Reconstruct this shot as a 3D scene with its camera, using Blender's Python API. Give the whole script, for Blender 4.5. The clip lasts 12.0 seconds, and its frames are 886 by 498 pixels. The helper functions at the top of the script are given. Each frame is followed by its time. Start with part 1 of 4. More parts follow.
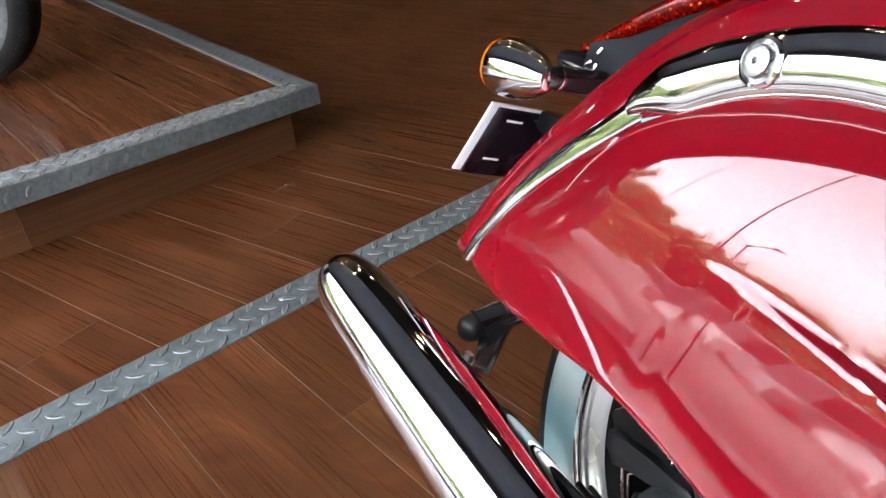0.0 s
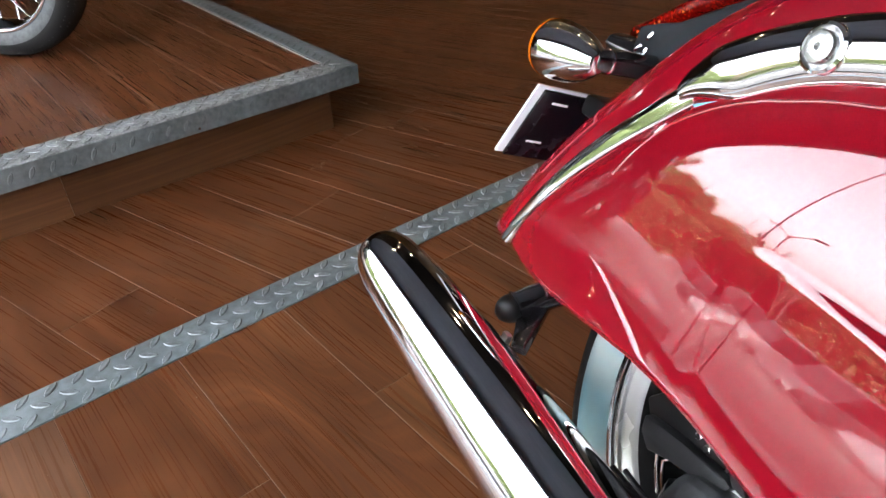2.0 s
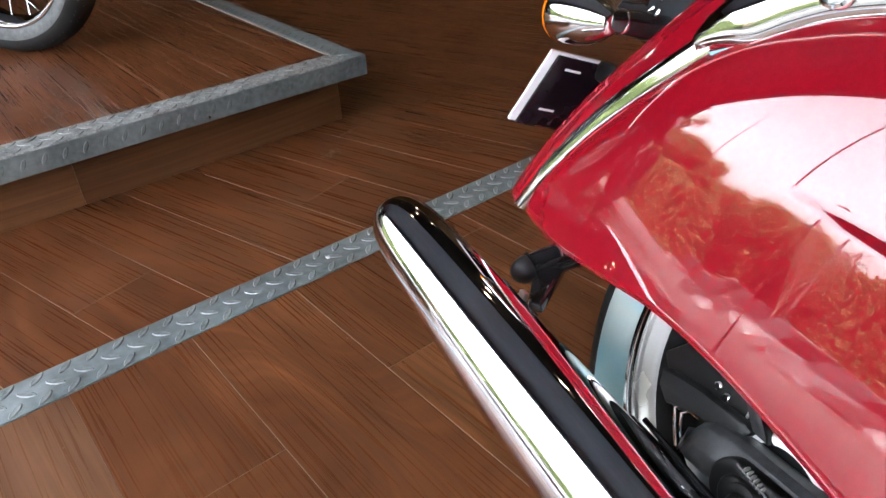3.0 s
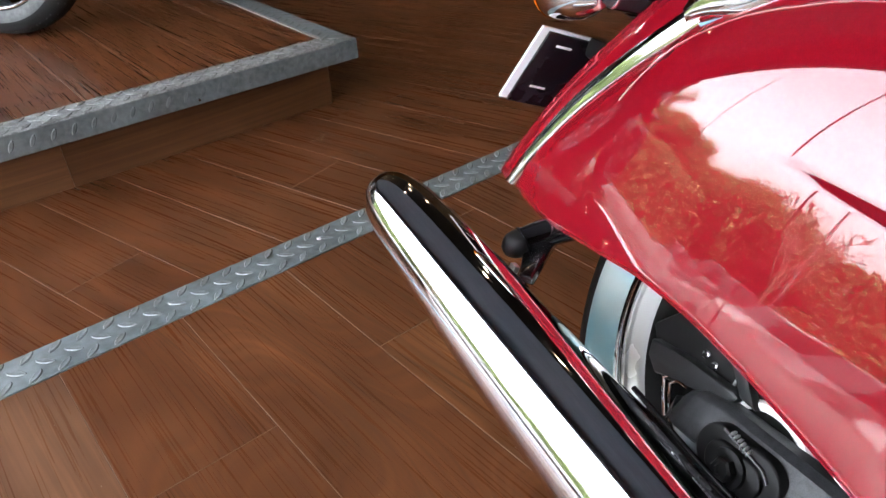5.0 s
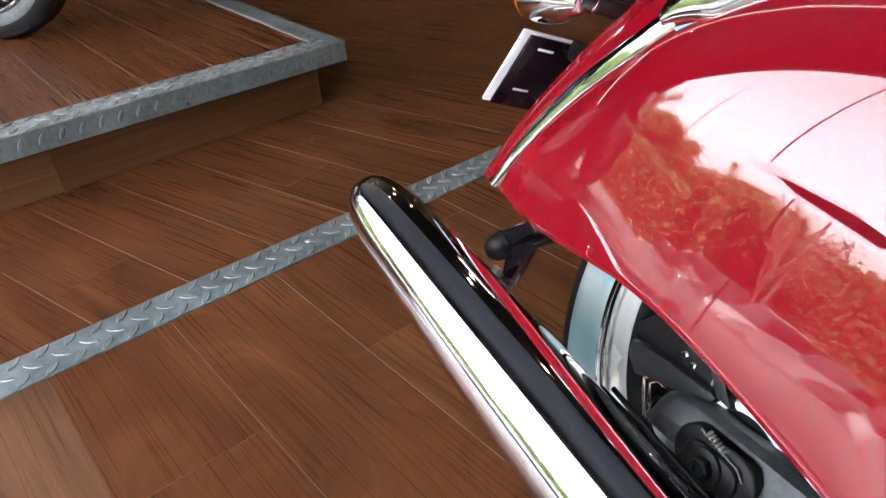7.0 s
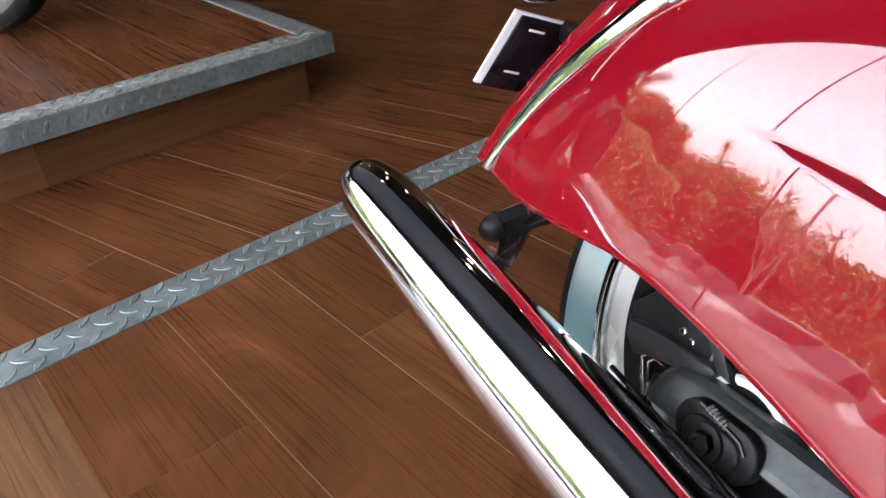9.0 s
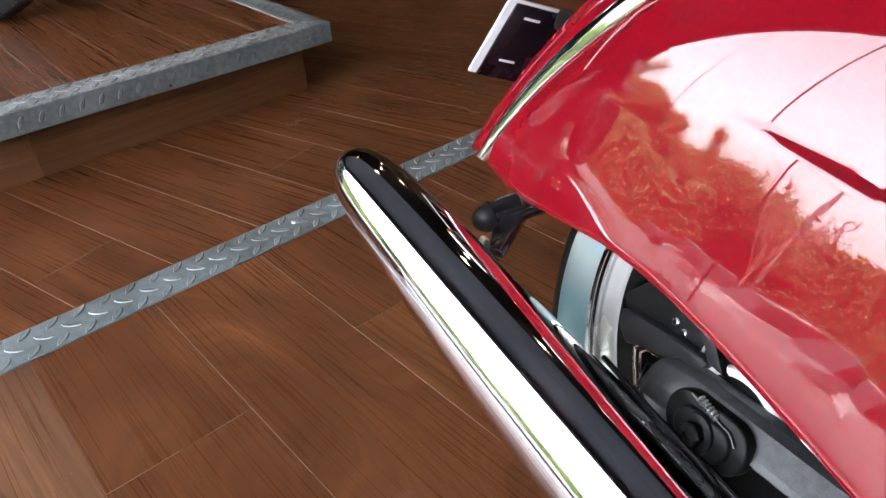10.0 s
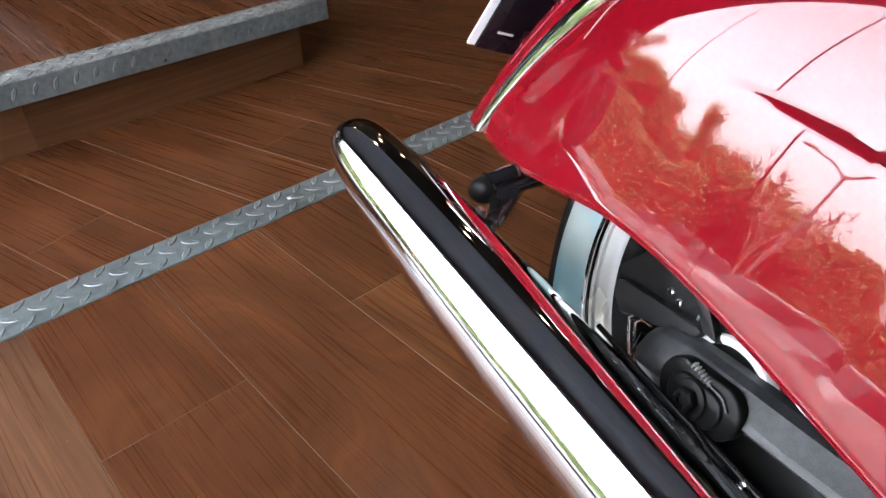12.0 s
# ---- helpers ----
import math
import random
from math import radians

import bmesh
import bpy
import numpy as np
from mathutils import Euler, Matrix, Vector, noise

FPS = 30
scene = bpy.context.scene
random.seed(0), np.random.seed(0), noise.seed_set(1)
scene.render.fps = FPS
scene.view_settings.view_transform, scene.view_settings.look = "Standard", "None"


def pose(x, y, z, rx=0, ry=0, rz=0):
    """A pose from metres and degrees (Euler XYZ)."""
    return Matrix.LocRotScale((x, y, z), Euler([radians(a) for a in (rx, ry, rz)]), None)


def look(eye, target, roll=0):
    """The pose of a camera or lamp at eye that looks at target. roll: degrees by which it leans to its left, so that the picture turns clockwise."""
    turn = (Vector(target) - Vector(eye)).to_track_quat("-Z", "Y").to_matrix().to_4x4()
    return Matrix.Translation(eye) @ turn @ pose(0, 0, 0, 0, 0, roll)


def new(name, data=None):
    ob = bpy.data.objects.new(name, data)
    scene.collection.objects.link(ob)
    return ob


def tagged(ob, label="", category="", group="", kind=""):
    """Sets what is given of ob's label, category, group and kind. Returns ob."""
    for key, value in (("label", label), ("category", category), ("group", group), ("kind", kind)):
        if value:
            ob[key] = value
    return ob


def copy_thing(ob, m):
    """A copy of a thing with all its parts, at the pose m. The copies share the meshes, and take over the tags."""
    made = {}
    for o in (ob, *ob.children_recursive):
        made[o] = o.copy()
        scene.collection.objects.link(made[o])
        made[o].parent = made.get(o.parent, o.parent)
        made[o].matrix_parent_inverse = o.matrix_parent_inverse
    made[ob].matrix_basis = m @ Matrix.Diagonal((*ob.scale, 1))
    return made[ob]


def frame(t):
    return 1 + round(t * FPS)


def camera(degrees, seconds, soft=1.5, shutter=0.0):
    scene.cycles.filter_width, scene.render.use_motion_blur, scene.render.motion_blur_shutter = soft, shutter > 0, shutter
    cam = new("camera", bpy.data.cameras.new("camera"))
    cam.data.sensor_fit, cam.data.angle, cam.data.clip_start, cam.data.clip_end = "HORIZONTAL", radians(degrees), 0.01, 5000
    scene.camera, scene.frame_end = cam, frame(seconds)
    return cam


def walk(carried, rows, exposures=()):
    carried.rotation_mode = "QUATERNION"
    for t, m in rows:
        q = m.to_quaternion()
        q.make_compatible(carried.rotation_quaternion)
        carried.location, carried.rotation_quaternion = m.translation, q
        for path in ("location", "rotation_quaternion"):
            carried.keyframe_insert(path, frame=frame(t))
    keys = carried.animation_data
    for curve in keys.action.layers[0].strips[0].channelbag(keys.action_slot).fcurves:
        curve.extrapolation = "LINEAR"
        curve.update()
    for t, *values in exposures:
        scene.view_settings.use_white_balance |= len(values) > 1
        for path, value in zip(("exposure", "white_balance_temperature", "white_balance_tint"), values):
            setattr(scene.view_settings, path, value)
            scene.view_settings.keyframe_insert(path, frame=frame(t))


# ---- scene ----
import functools
cam = camera(64.6, 12.0)
PATH = [
    (0, (-0.398, -1.079, 0.822), (0.699, 0.226, -0.223), -4.8),
    (0.5, (-0.407, -1.069, 0.814), (0.691, 0.256, -0.205), -4.0),
    (1, (-0.4, -1.059, 0.812), (0.664, 0.271, -0.236), -4.1),
    (1.5, (-0.395, -1.06, 0.822), (0.643, 0.272, -0.25), -4.1),
    (2, (-0.416, -1.073, 0.819), (0.608, 0.267, -0.256), -4.0),
    (2.5, (-0.449, -1.078, 0.789), (0.585, 0.27, -0.267), -4.5),
    (3, (-0.451, -1.088, 0.774), (0.574, 0.268, -0.28), -4.5),
    (3.5, (-0.453, -1.094, 0.761), (0.574, 0.259, -0.295), -4.4),
    (5.5, (-0.463, -1.098, 0.758), (0.576, 0.228, -0.321), -4.0),
    (6, (-0.461, -1.098, 0.76), (0.578, 0.227, -0.318), -4.1),
    (6.5, (-0.455, -1.1, 0.762), (0.585, 0.225, -0.315), -4.2),
    (7, (-0.452, -1.11, 0.763), (0.595, 0.211, -0.313), -4.2),
    (9, (-0.458, -1.107, 0.741), (0.61, 0.193, -0.34), -4.5),
    (9.5, (-0.454, -1.107, 0.737), (0.609, 0.191, -0.352), -4.2),
    (10, (-0.45, -1.111, 0.737), (0.607, 0.181, -0.365), -4.4),
    (10.5, (-0.447, -1.114, 0.737), (0.604, 0.171, -0.378), -4.1),
    (11, (-0.452, -1.113, 0.737), (0.603, 0.16, -0.387), -3.8),
    (11.5, (-0.453, -1.117, 0.726), (0.6, 0.152, -0.405), -3.7),
    (12, (-0.46, -1.117, 0.722), (0.593, 0.149, -0.413), -3.5),
]
walk(cam, [(t, look(eye, target, roll)) for t, eye, target, roll in PATH])

# world, sun, exposure -------------------------------------------------------
SUN_EL, SUN_ROT = radians(51), radians(132)
world = bpy.data.worlds.new("sky")
scene.world = world
world.use_nodes = True
wn, wl = world.node_tree.nodes, world.node_tree.links
sky = wn.new("ShaderNodeTexSky")
sky.sky_type, sky.sun_disc = "NISHITA", False
sky.sun_elevation, sky.sun_rotation = SUN_EL, SUN_ROT
sky.air_density, sky.dust_density, sky.ozone_density = 1.0, 6.0, 0.6
grey = wn.new("ShaderNodeHueSaturation")
grey.inputs["Saturation"].default_value = 0.25
wl.new(sky.outputs[0], grey.inputs["Color"])
wl.new(grey.outputs[0], wn["Background"].inputs["Color"])
wn["Background"].inputs["Strength"].default_value = 0.15
sun = new("sun", bpy.data.lights.new("sun", "SUN"))
sun.data.energy, sun.data.angle, sun.data.color = 0.8, radians(25), (1.0, 0.96, 0.9)
sun.matrix_world = look((9, -8, 15), (0, 0, 0))
scene.view_settings.exposure = 4.25


# materials ------------------------------------------------------------------
def material(name, color=(0.5, 0.5, 0.5), rough=0.5, metal=0.0, coat=0.0, spec=0.5):
    m = bpy.data.materials.new(name)
    m.use_nodes = True
    b = m.node_tree.nodes["Principled BSDF"]
    b.inputs["Base Color"].default_value = (*color, 1)
    b.inputs["Roughness"].default_value = rough
    b.inputs["Metallic"].default_value = metal
    b.inputs["Coat Weight"].default_value = coat
    b.inputs["Coat Roughness"].default_value = 0.015
    b.inputs["Specular IOR Level"].default_value = spec
    return m


def node(m, kind, **props):
    n = m.node_tree.nodes.new(kind)
    for k, v in props.items():
        n.inputs[k.replace("_", " ")].default_value = v
    return n


def wire(m, a, b):
    m.node_tree.links.new(a, b)


def ramp(m, fac, stops):
    r = m.node_tree.nodes.new("ShaderNodeValToRGB")
    while len(r.color_ramp.elements) < len(stops):
        r.color_ramp.elements.new(0.5)
    for e, (p, c) in zip(r.color_ramp.elements, stops):
        e.position, e.color = p, (*c, 1)
    wire(m, fac, r.inputs[0])
    return r


def bump(m, height, strength, distance):
    b = node(m, "ShaderNodeBump", Strength=strength, Distance=distance)
    wire(m, height, b.inputs["Height"])
    wire(m, b.outputs[0], m.node_tree.nodes["Principled BSDF"].inputs["Normal"])
    return b


def speckle(m, scale, amount, base, rough=None):
    """Grain at two scales in colour and roughness."""
    bsdf = m.node_tree.nodes["Principled BSDF"]
    co = m.node_tree.nodes.new("ShaderNodeTexCoord")
    n1, n2 = node(m, "ShaderNodeTexNoise", Scale=scale, Detail=4.0), node(m, "ShaderNodeTexNoise", Scale=scale * 0.13, Detail=3.0)
    wire(m, co.outputs["Object"], n1.inputs["Vector"])
    wire(m, co.outputs["Object"], n2.inputs["Vector"])
    add = m.node_tree.nodes.new("ShaderNodeMath")
    wire(m, n1.outputs["Fac"], add.inputs[0])
    wire(m, n2.outputs["Fac"], add.inputs[1])
    half = m.node_tree.nodes.new("ShaderNodeMath")
    half.operation = "MULTIPLY"
    half.inputs[1].default_value = 0.5
    wire(m, add.outputs[0], half.inputs[0])
    lo = tuple(c * (1 - amount) for c in base)
    hi = tuple(min(1, c * (1 + amount)) for c in base)
    r = ramp(m, half.outputs[0], [(0.35, lo), (0.65, hi)])
    wire(m, r.outputs[0], bsdf.inputs["Base Color"])
    if rough:
        mr = node(m, "ShaderNodeMapRange", From_Min=0.3, From_Max=0.7, To_Min=rough[0], To_Max=rough[1])
        wire(m, half.outputs[0], mr.inputs["Value"])
        wire(m, mr.outputs[0], bsdf.inputs["Roughness"])
    return n1, half


def wood_material(name, dark, mid, light, rough=(0.25, 0.34), bend=0.34, lined=0.42, blotch=0.45, pore=0.4):
    """Walnut laminate: grain runs along the plank's own y."""
    m = material(name, mid, 0.3, spec=0.3)
    bsdf = m.node_tree.nodes["Principled BSDF"]
    co = m.node_tree.nodes.new("ShaderNodeTexCoord")
    info = m.node_tree.nodes.new("ShaderNodeObjectInfo")
    mul = m.node_tree.nodes.new("ShaderNodeVectorMath")
    mul.operation = "MULTIPLY_ADD"
    comb = m.node_tree.nodes.new("ShaderNodeCombineXYZ")
    for i, k in enumerate((13.0, 7.0, 31.0)):
        mm = m.node_tree.nodes.new("ShaderNodeMath")
        mm.operation = "MULTIPLY"
        mm.inputs[1].default_value = k
        wire(m, info.outputs["Random"], mm.inputs[0])
        wire(m, mm.outputs[0], comb.inputs[i])
    mul.inputs[1].default_value = (1, 1, 1)
    wire(m, co.outputs["Object"], mul.inputs[0])
    wire(m, comb.outputs[0], mul.inputs[2])
    def stretched(source, scale):
        mp = m.node_tree.nodes.new("ShaderNodeMapping")
        mp.inputs["Scale"].default_value = scale
        wire(m, source, mp.inputs["Vector"])
        return mp.outputs[0]

    # growth bends the grain sideways, slowly along the board
    warp = node(m, "ShaderNodeTexNoise", Scale=1.0, Detail=0.0)
    wire(m, stretched(mul.outputs[0], (6, 1.5, 1)), warp.inputs["Vector"])
    off = m.node_tree.nodes.new("ShaderNodeVectorMath")
    off.operation = "MULTIPLY_ADD"
    off.inputs[1].default_value = (bend, 0.0, 0.0)
    wire(m, warp.outputs["Color"], off.inputs[0])
    wire(m, mul.outputs[0], off.inputs[2])
    broad = node(m, "ShaderNodeTexNoise", Scale=1.0, Detail=2.0, Roughness=0.5)
    wire(m, stretched(off.outputs[0], (24, 1.3, 1)), broad.inputs["Vector"])
    lines = node(m, "ShaderNodeTexNoise", Scale=1.0, Detail=1.6, Roughness=0.5)
    wire(m, stretched(off.outputs[0], (130, 1.6, 1)), lines.inputs["Vector"])
    pores = node(m, "ShaderNodeTexNoise", Scale=1.0, Detail=3.0)
    wire(m, stretched(mul.outputs[0], (300, 3.0, 1)), pores.inputs["Vector"])
    figure = m.node_tree.nodes.new("ShaderNodeMix")
    figure.inputs["Factor"].default_value = lined
    wire(m, broad.outputs["Fac"], figure.inputs[2])
    wire(m, lines.outputs["Fac"], figure.inputs[3])
    r = ramp(m, figure.outputs[0], [(0.30, dark), (0.5, mid), (0.70, light)])
    pr = ramp(m, pores.outputs["Fac"], [(0.36, (0.80, 0.79, 0.79)), (0.62, (1.08, 1.08, 1.08))])
    mix = m.node_tree.nodes.new("ShaderNodeMix")
    mix.data_type, mix.blend_type = "RGBA", "MULTIPLY"
    mix.inputs["Factor"].default_value = pore
    wire(m, r.outputs[0], mix.inputs[6])
    wire(m, pr.outputs[0], mix.inputs[7])
    tone = m.node_tree.nodes.new("ShaderNodeHueSaturation")
    mr = node(m, "ShaderNodeMapRange", To_Min=0.90, To_Max=1.12)
    wire(m, info.outputs["Random"], mr.inputs["Value"])
    wire(m, mr.outputs[0], tone.inputs["Value"])
    # cloudy darker and lighter stretches within a board
    cloud = node(m, "ShaderNodeTexNoise", Scale=1.0, Detail=3.0, Roughness=0.55)
    wire(m, stretched(off.outputs[0], (11, 5, 1)), cloud.inputs["Vector"])
    cr = ramp(m, cloud.outputs["Fac"], [(0.32, (0.55, 0.53, 0.52)), (0.66, (1.30, 1.32, 1.34))])
    cloudy = m.node_tree.nodes.new("ShaderNodeMix")
    cloudy.data_type, cloudy.blend_type = "RGBA", "MULTIPLY"
    cloudy.inputs["Factor"].default_value = blotch
    wire(m, mix.outputs[2], cloudy.inputs[6])
    wire(m, cr.outputs[0], cloudy.inputs[7])
    wire(m, cloudy.outputs[2], tone.inputs["Color"])
    wire(m, tone.outputs[0], bsdf.inputs["Base Color"])
    rg = node(m, "ShaderNodeMapRange", From_Min=0.3, From_Max=0.7, To_Min=rough[0], To_Max=rough[1])
    wire(m, pores.outputs["Fac"], rg.inputs["Value"])
    wire(m, rg.outputs[0], bsdf.inputs["Roughness"])
    return m


wood = wood_material("walnut_laminate", (0.070, 0.0230, 0.0085), (0.110, 0.0365, 0.0135), (0.172, 0.0610, 0.0230))
wood_soft = wood_material("soft_walnut_laminate", (0.080, 0.0255, 0.0090), (0.108, 0.0350, 0.0125), (0.140, 0.0475, 0.0172), bend=0.24, lined=0.14, blotch=0.6, pore=0.2)
wood_pale = wood_material("pale_walnut_laminate", (0.095, 0.040, 0.020), (0.145, 0.064, 0.032), (0.21, 0.098, 0.050), bend=0.06)
wood_knot = wood_material("knotty_walnut_laminate", (0.085, 0.030, 0.011), (0.158, 0.057, 0.021), (0.255, 0.098, 0.037), bend=0.6, lined=0.2)
wood_riser = wood_material("riser_laminate", (0.066, 0.0275, 0.012), (0.10, 0.0425, 0.0185), (0.138, 0.061, 0.027), (0.3, 0.42), bend=0.08, blotch=0.25)
wood_wall = wood_material("wall_panel_wood", (0.04, 0.02, 0.008), (0.07, 0.036, 0.015), (0.10, 0.052, 0.023), (0.4, 0.55))
core = material("board_core", (0.17, 0.105, 0.07), 0.7)
steel = material("painted_tread_plate", (0.2, 0.23, 0.25), 0.42, 0.35)
n1, _ = speckle(steel, 60, 0.35, (0.165, 0.190, 0.198), (0.28, 0.5))
bump(steel, n1.outputs["Fac"], 0.18, 0.0008)
# lugs paler than the plate, both for rubbing and for their edge highlights
lug_steel = material("rubbed_glint_tread_lugs", (0.25, 0.28, 0.29), 0.35, 0.3)
speckle(lug_steel, 120, 0.3, (0.23, 0.26, 0.27), (0.26, 0.42))
edge_bare = material("bare_cut_edge", (0.24, 0.235, 0.22), 0.45, 0.2)
speckle(edge_bare, 40, 0.25, (0.24, 0.235, 0.22), (0.4, 0.6))
worn = material("worn_tread_plate", (0.3, 0.32, 0.32), 0.4, 0.4)
n1, _ = speckle(worn, 220, 0.7, (0.27, 0.285, 0.285), (0.35, 0.65))
bump(worn, n1.outputs["Fac"], 0.35, 0.0012)
zinc = material("bright_rivet", (0.8, 0.8, 0.8), 0.25, 1.0)
chrome = material("chrome", (0.86, 0.86, 0.87), 0.03, 1.0)
speckle(chrome, 9, 0.02, (0.86, 0.86, 0.87), (0.02, 0.05))
chrome_dull = material("brushed_aluminium", (0.72, 0.72, 0.72), 0.28, 1.0)
speckle(chrome_dull, 120, 0.08, (0.70, 0.70, 0.70), (0.22, 0.36))
bolt_steel = material("plated_bolt_steel", (0.42, 0.43, 0.43), 0.3, 1.0)
speckle(bolt_steel, 120, 0.1, (0.42, 0.43, 0.43), (0.24, 0.38))
red = material("red_lacquer", (0.20, 0.0036, 0.0105), 0.45, 0.0, 1.0, 0.0)
red.node_tree.nodes["Principled BSDF"].inputs["Coat IOR"].default_value = 1.92
speckle(red, 700, 0.06, (0.20, 0.0036, 0.0105), (0.32, 0.4))
silver = material("silver_rim_lacquer", (0.72, 0.72, 0.72), 0.3, 0.35)
speckle(silver, 8, 0.03, (0.70, 0.70, 0.69), (0.25, 0.29))
black_gloss = material("black_gloss_plastic", (0.012, 0.012, 0.013), 0.12)
speckle(black_gloss, 80, 0.3, (0.012, 0.012, 0.013), (0.08, 0.2))
black_mirror = material("black_chrome", (0.012, 0.011, 0.012), 0.05, 0.0, 1.0)
speckle(black_mirror, 40, 0.2, (0.012, 0.011, 0.012), (0.03, 0.08))
strut_paint = material("black_cast_paint", (0.03, 0.031, 0.033), 0.45, 0.0, 0.0, 0.3)
speckle(strut_paint, 500, 0.3, (0.014, 0.0145, 0.0155), (0.35, 0.5))
black_satin = material("black_satin_paint", (0.010, 0.010, 0.0105), 0.45, 0.0, 0.0, 0.17)
speckle(black_satin, 300, 0.3, (0.006, 0.006, 0.0063), (0.33, 0.46))
arm_paint = material("grey_black_powder_coat", (0.05, 0.052, 0.055), 0.48, 0.2)
n1, _ = speckle(arm_paint, 900, 0.4, (0.045, 0.047, 0.050), (0.28, 0.42))
bump(arm_paint, n1.outputs["Fac"], 0.25, 0.0006)
rubber = material("tyre_rubber", (0.02, 0.02, 0.02), 0.6, 0.0, 0.0, 0.3)
n1, _ = speckle(rubber, 200, 0.35, (0.009, 0.009, 0.0095), (0.5, 0.75))
bump(rubber, n1.outputs["Fac"], 0.2, 0.0006)
rubber_grey = material("scuffed_sidewall_rubber", (0.12, 0.125, 0.13), 0.6)
speckle(rubber_grey, 70, 0.45, (0.075, 0.079, 0.082), (0.45, 0.65))
white_plastic = material("white_plate_paint", (0.75, 0.74, 0.78), 0.4)
speckle(white_plastic, 60, 0.05, (0.75, 0.74, 0.78), (0.35, 0.5))
lamp_base_black = material("dark_slate_plastic", (0.016, 0.018, 0.021), 0.5, 0.0, 0.0, 0.12)
speckle(lamp_base_black, 90, 0.25, (0.016, 0.018, 0.021), (0.45, 0.6))
black_rubber = material("black_rubber_dome", (0.014, 0.014, 0.015), 0.38, 0.0, 0.0, 0.4)
speckle(black_rubber, 150, 0.2, (0.014, 0.014, 0.015), (0.34, 0.46))
black_plate = material("black_plate_backing", (0.006, 0.004, 0.006), 0.25, 0.0, 0.0, 0.25)
speckle(black_plate, 40, 0.4, (0.006, 0.004, 0.006), (0.18, 0.35))
white_disc = material("white_hub_cap", (0.86, 0.86, 0.86), 0.35)
speckle(white_disc, 50, 0.05, (0.86, 0.86, 0.86), (0.3, 0.45))

whitewall = material("whitewall_with_blue_wash", (0.7, 0.72, 0.7), 0.35)
co = whitewall.node_tree.nodes.new("ShaderNodeTexCoord")
nz = node(whitewall, "ShaderNodeTexNoise", Scale=7.0, Detail=3.0)
wire(whitewall, co.outputs["Object"], nz.inputs["Vector"])
rp = ramp(whitewall, nz.outputs["Fac"], [(0.34, (0.46, 0.46, 0.39)), (0.47, (0.38, 0.46, 0.45)), (0.62, (0.22, 0.47, 0.56))])
wire(whitewall, rp.outputs[0], whitewall.node_tree.nodes["Principled BSDF"].inputs["Base Color"])

amber = material("amber_lens", (0.9, 0.22, 0.01), 0.12)
amber.node_tree.nodes["Principled BSDF"].inputs["Transmission Weight"].default_value = 0.35
tail_red = material("red_lens", (0.35, 0.004, 0.003), 0.06, 0.0, 0.0, 0.4)
# the lens's sparkle is painted in as scattered brighter red cells
tco = tail_red.node_tree.nodes.new("ShaderNodeTexCoord")
tvo = node(tail_red, "ShaderNodeTexVoronoi", Scale=420.0)
wire(tail_red, tco.outputs["Object"], tvo.inputs["Vector"])
trp = ramp(tail_red, tvo.outputs["Color"], [(0.0, (0.05, 0.0008, 0.0006)), (0.70, (0.12, 0.0015, 0.001)), (0.86, (0.30, 0.010, 0.002))])
wire(tail_red, trp.outputs[0], tail_red.node_tree.nodes["Principled BSDF"].inputs["Base Color"])
bump(tail_red, tvo.outputs["Distance"], 0.12, 0.001)

glass = material("window_glass", (1, 1, 1), 0.0)
glass.node_tree.nodes["Principled BSDF"].inputs["Transmission Weight"].default_value = 1.0
glass.node_tree.nodes["Principled BSDF"].inputs["IOR"].default_value = 1.05
frame_paint = material("dark_window_frame", (0.05, 0.05, 0.055), 0.4, 0.3)
speckle(frame_paint, 30, 0.15, (0.05, 0.05, 0.055), (0.35, 0.5))
ceiling_paint = material("slate_ceiling_paint", (0.24, 0.27, 0.32), 0.85)
speckle(ceiling_paint, 14, 0.12, (0.27, 0.33, 0.43), (0.8, 0.95))
ceiling_black = material("black_ceiling_paint", (0.02, 0.02, 0.022), 0.85)
speckle(ceiling_black, 14, 0.15, (0.02, 0.02, 0.022), (0.8, 0.95))
wall_paint = material("brown_wall_paint", (0.065, 0.042, 0.03), 0.7)
speckle(wall_paint, 10, 0.15, (0.065, 0.042, 0.03), (0.6, 0.8))
pavement_mat = material("grey_pavers", (0.07, 0.068, 0.065), 0.85)
speckle(pavement_mat, 3, 0.25, (0.07, 0.068, 0.065), (0.75, 0.95))
asphalt = material("asphalt", (0.028, 0.028, 0.03), 0.9, spec=0.2)
speckle(asphalt, 20, 0.3, (0.028, 0.028, 0.03), (0.8, 0.95))
earth = material("dusty_ground", (0.2, 0.2, 0.12), 0.95)
speckle(earth, 0.4, 0.35, (0.07, 0.085, 0.04), (0.9, 1.0))
bark = material("bark", (0.09, 0.065, 0.045), 0.9)
speckle(bark, 25, 0.4, (0.09, 0.065, 0.045), (0.8, 0.95))
leaf = material("leaf_green", (0.06, 0.10, 0.03), 0.8, 0.0, 0.0, 0.12)
lc = leaf.node_tree.nodes.new("ShaderNodeNewGeometry")
lr = ramp(leaf, lc.outputs["Random Per Island"], [(0.0, (0.044, 0.058, 0.023)), (1.0, (0.063, 0.082, 0.032))])
wire(leaf, lr.outputs[0], leaf.node_tree.nodes["Principled BSDF"].inputs["Base Color"])
pole_paint = material("galvanised_pole", (0.06, 0.06, 0.06), 0.6)
speckle(pole_paint, 12, 0.2, (0.06, 0.06, 0.06), (0.5, 0.7))
lamp_glow = bpy.data.materials.new("lamp_glow")
lamp_glow.use_nodes = True
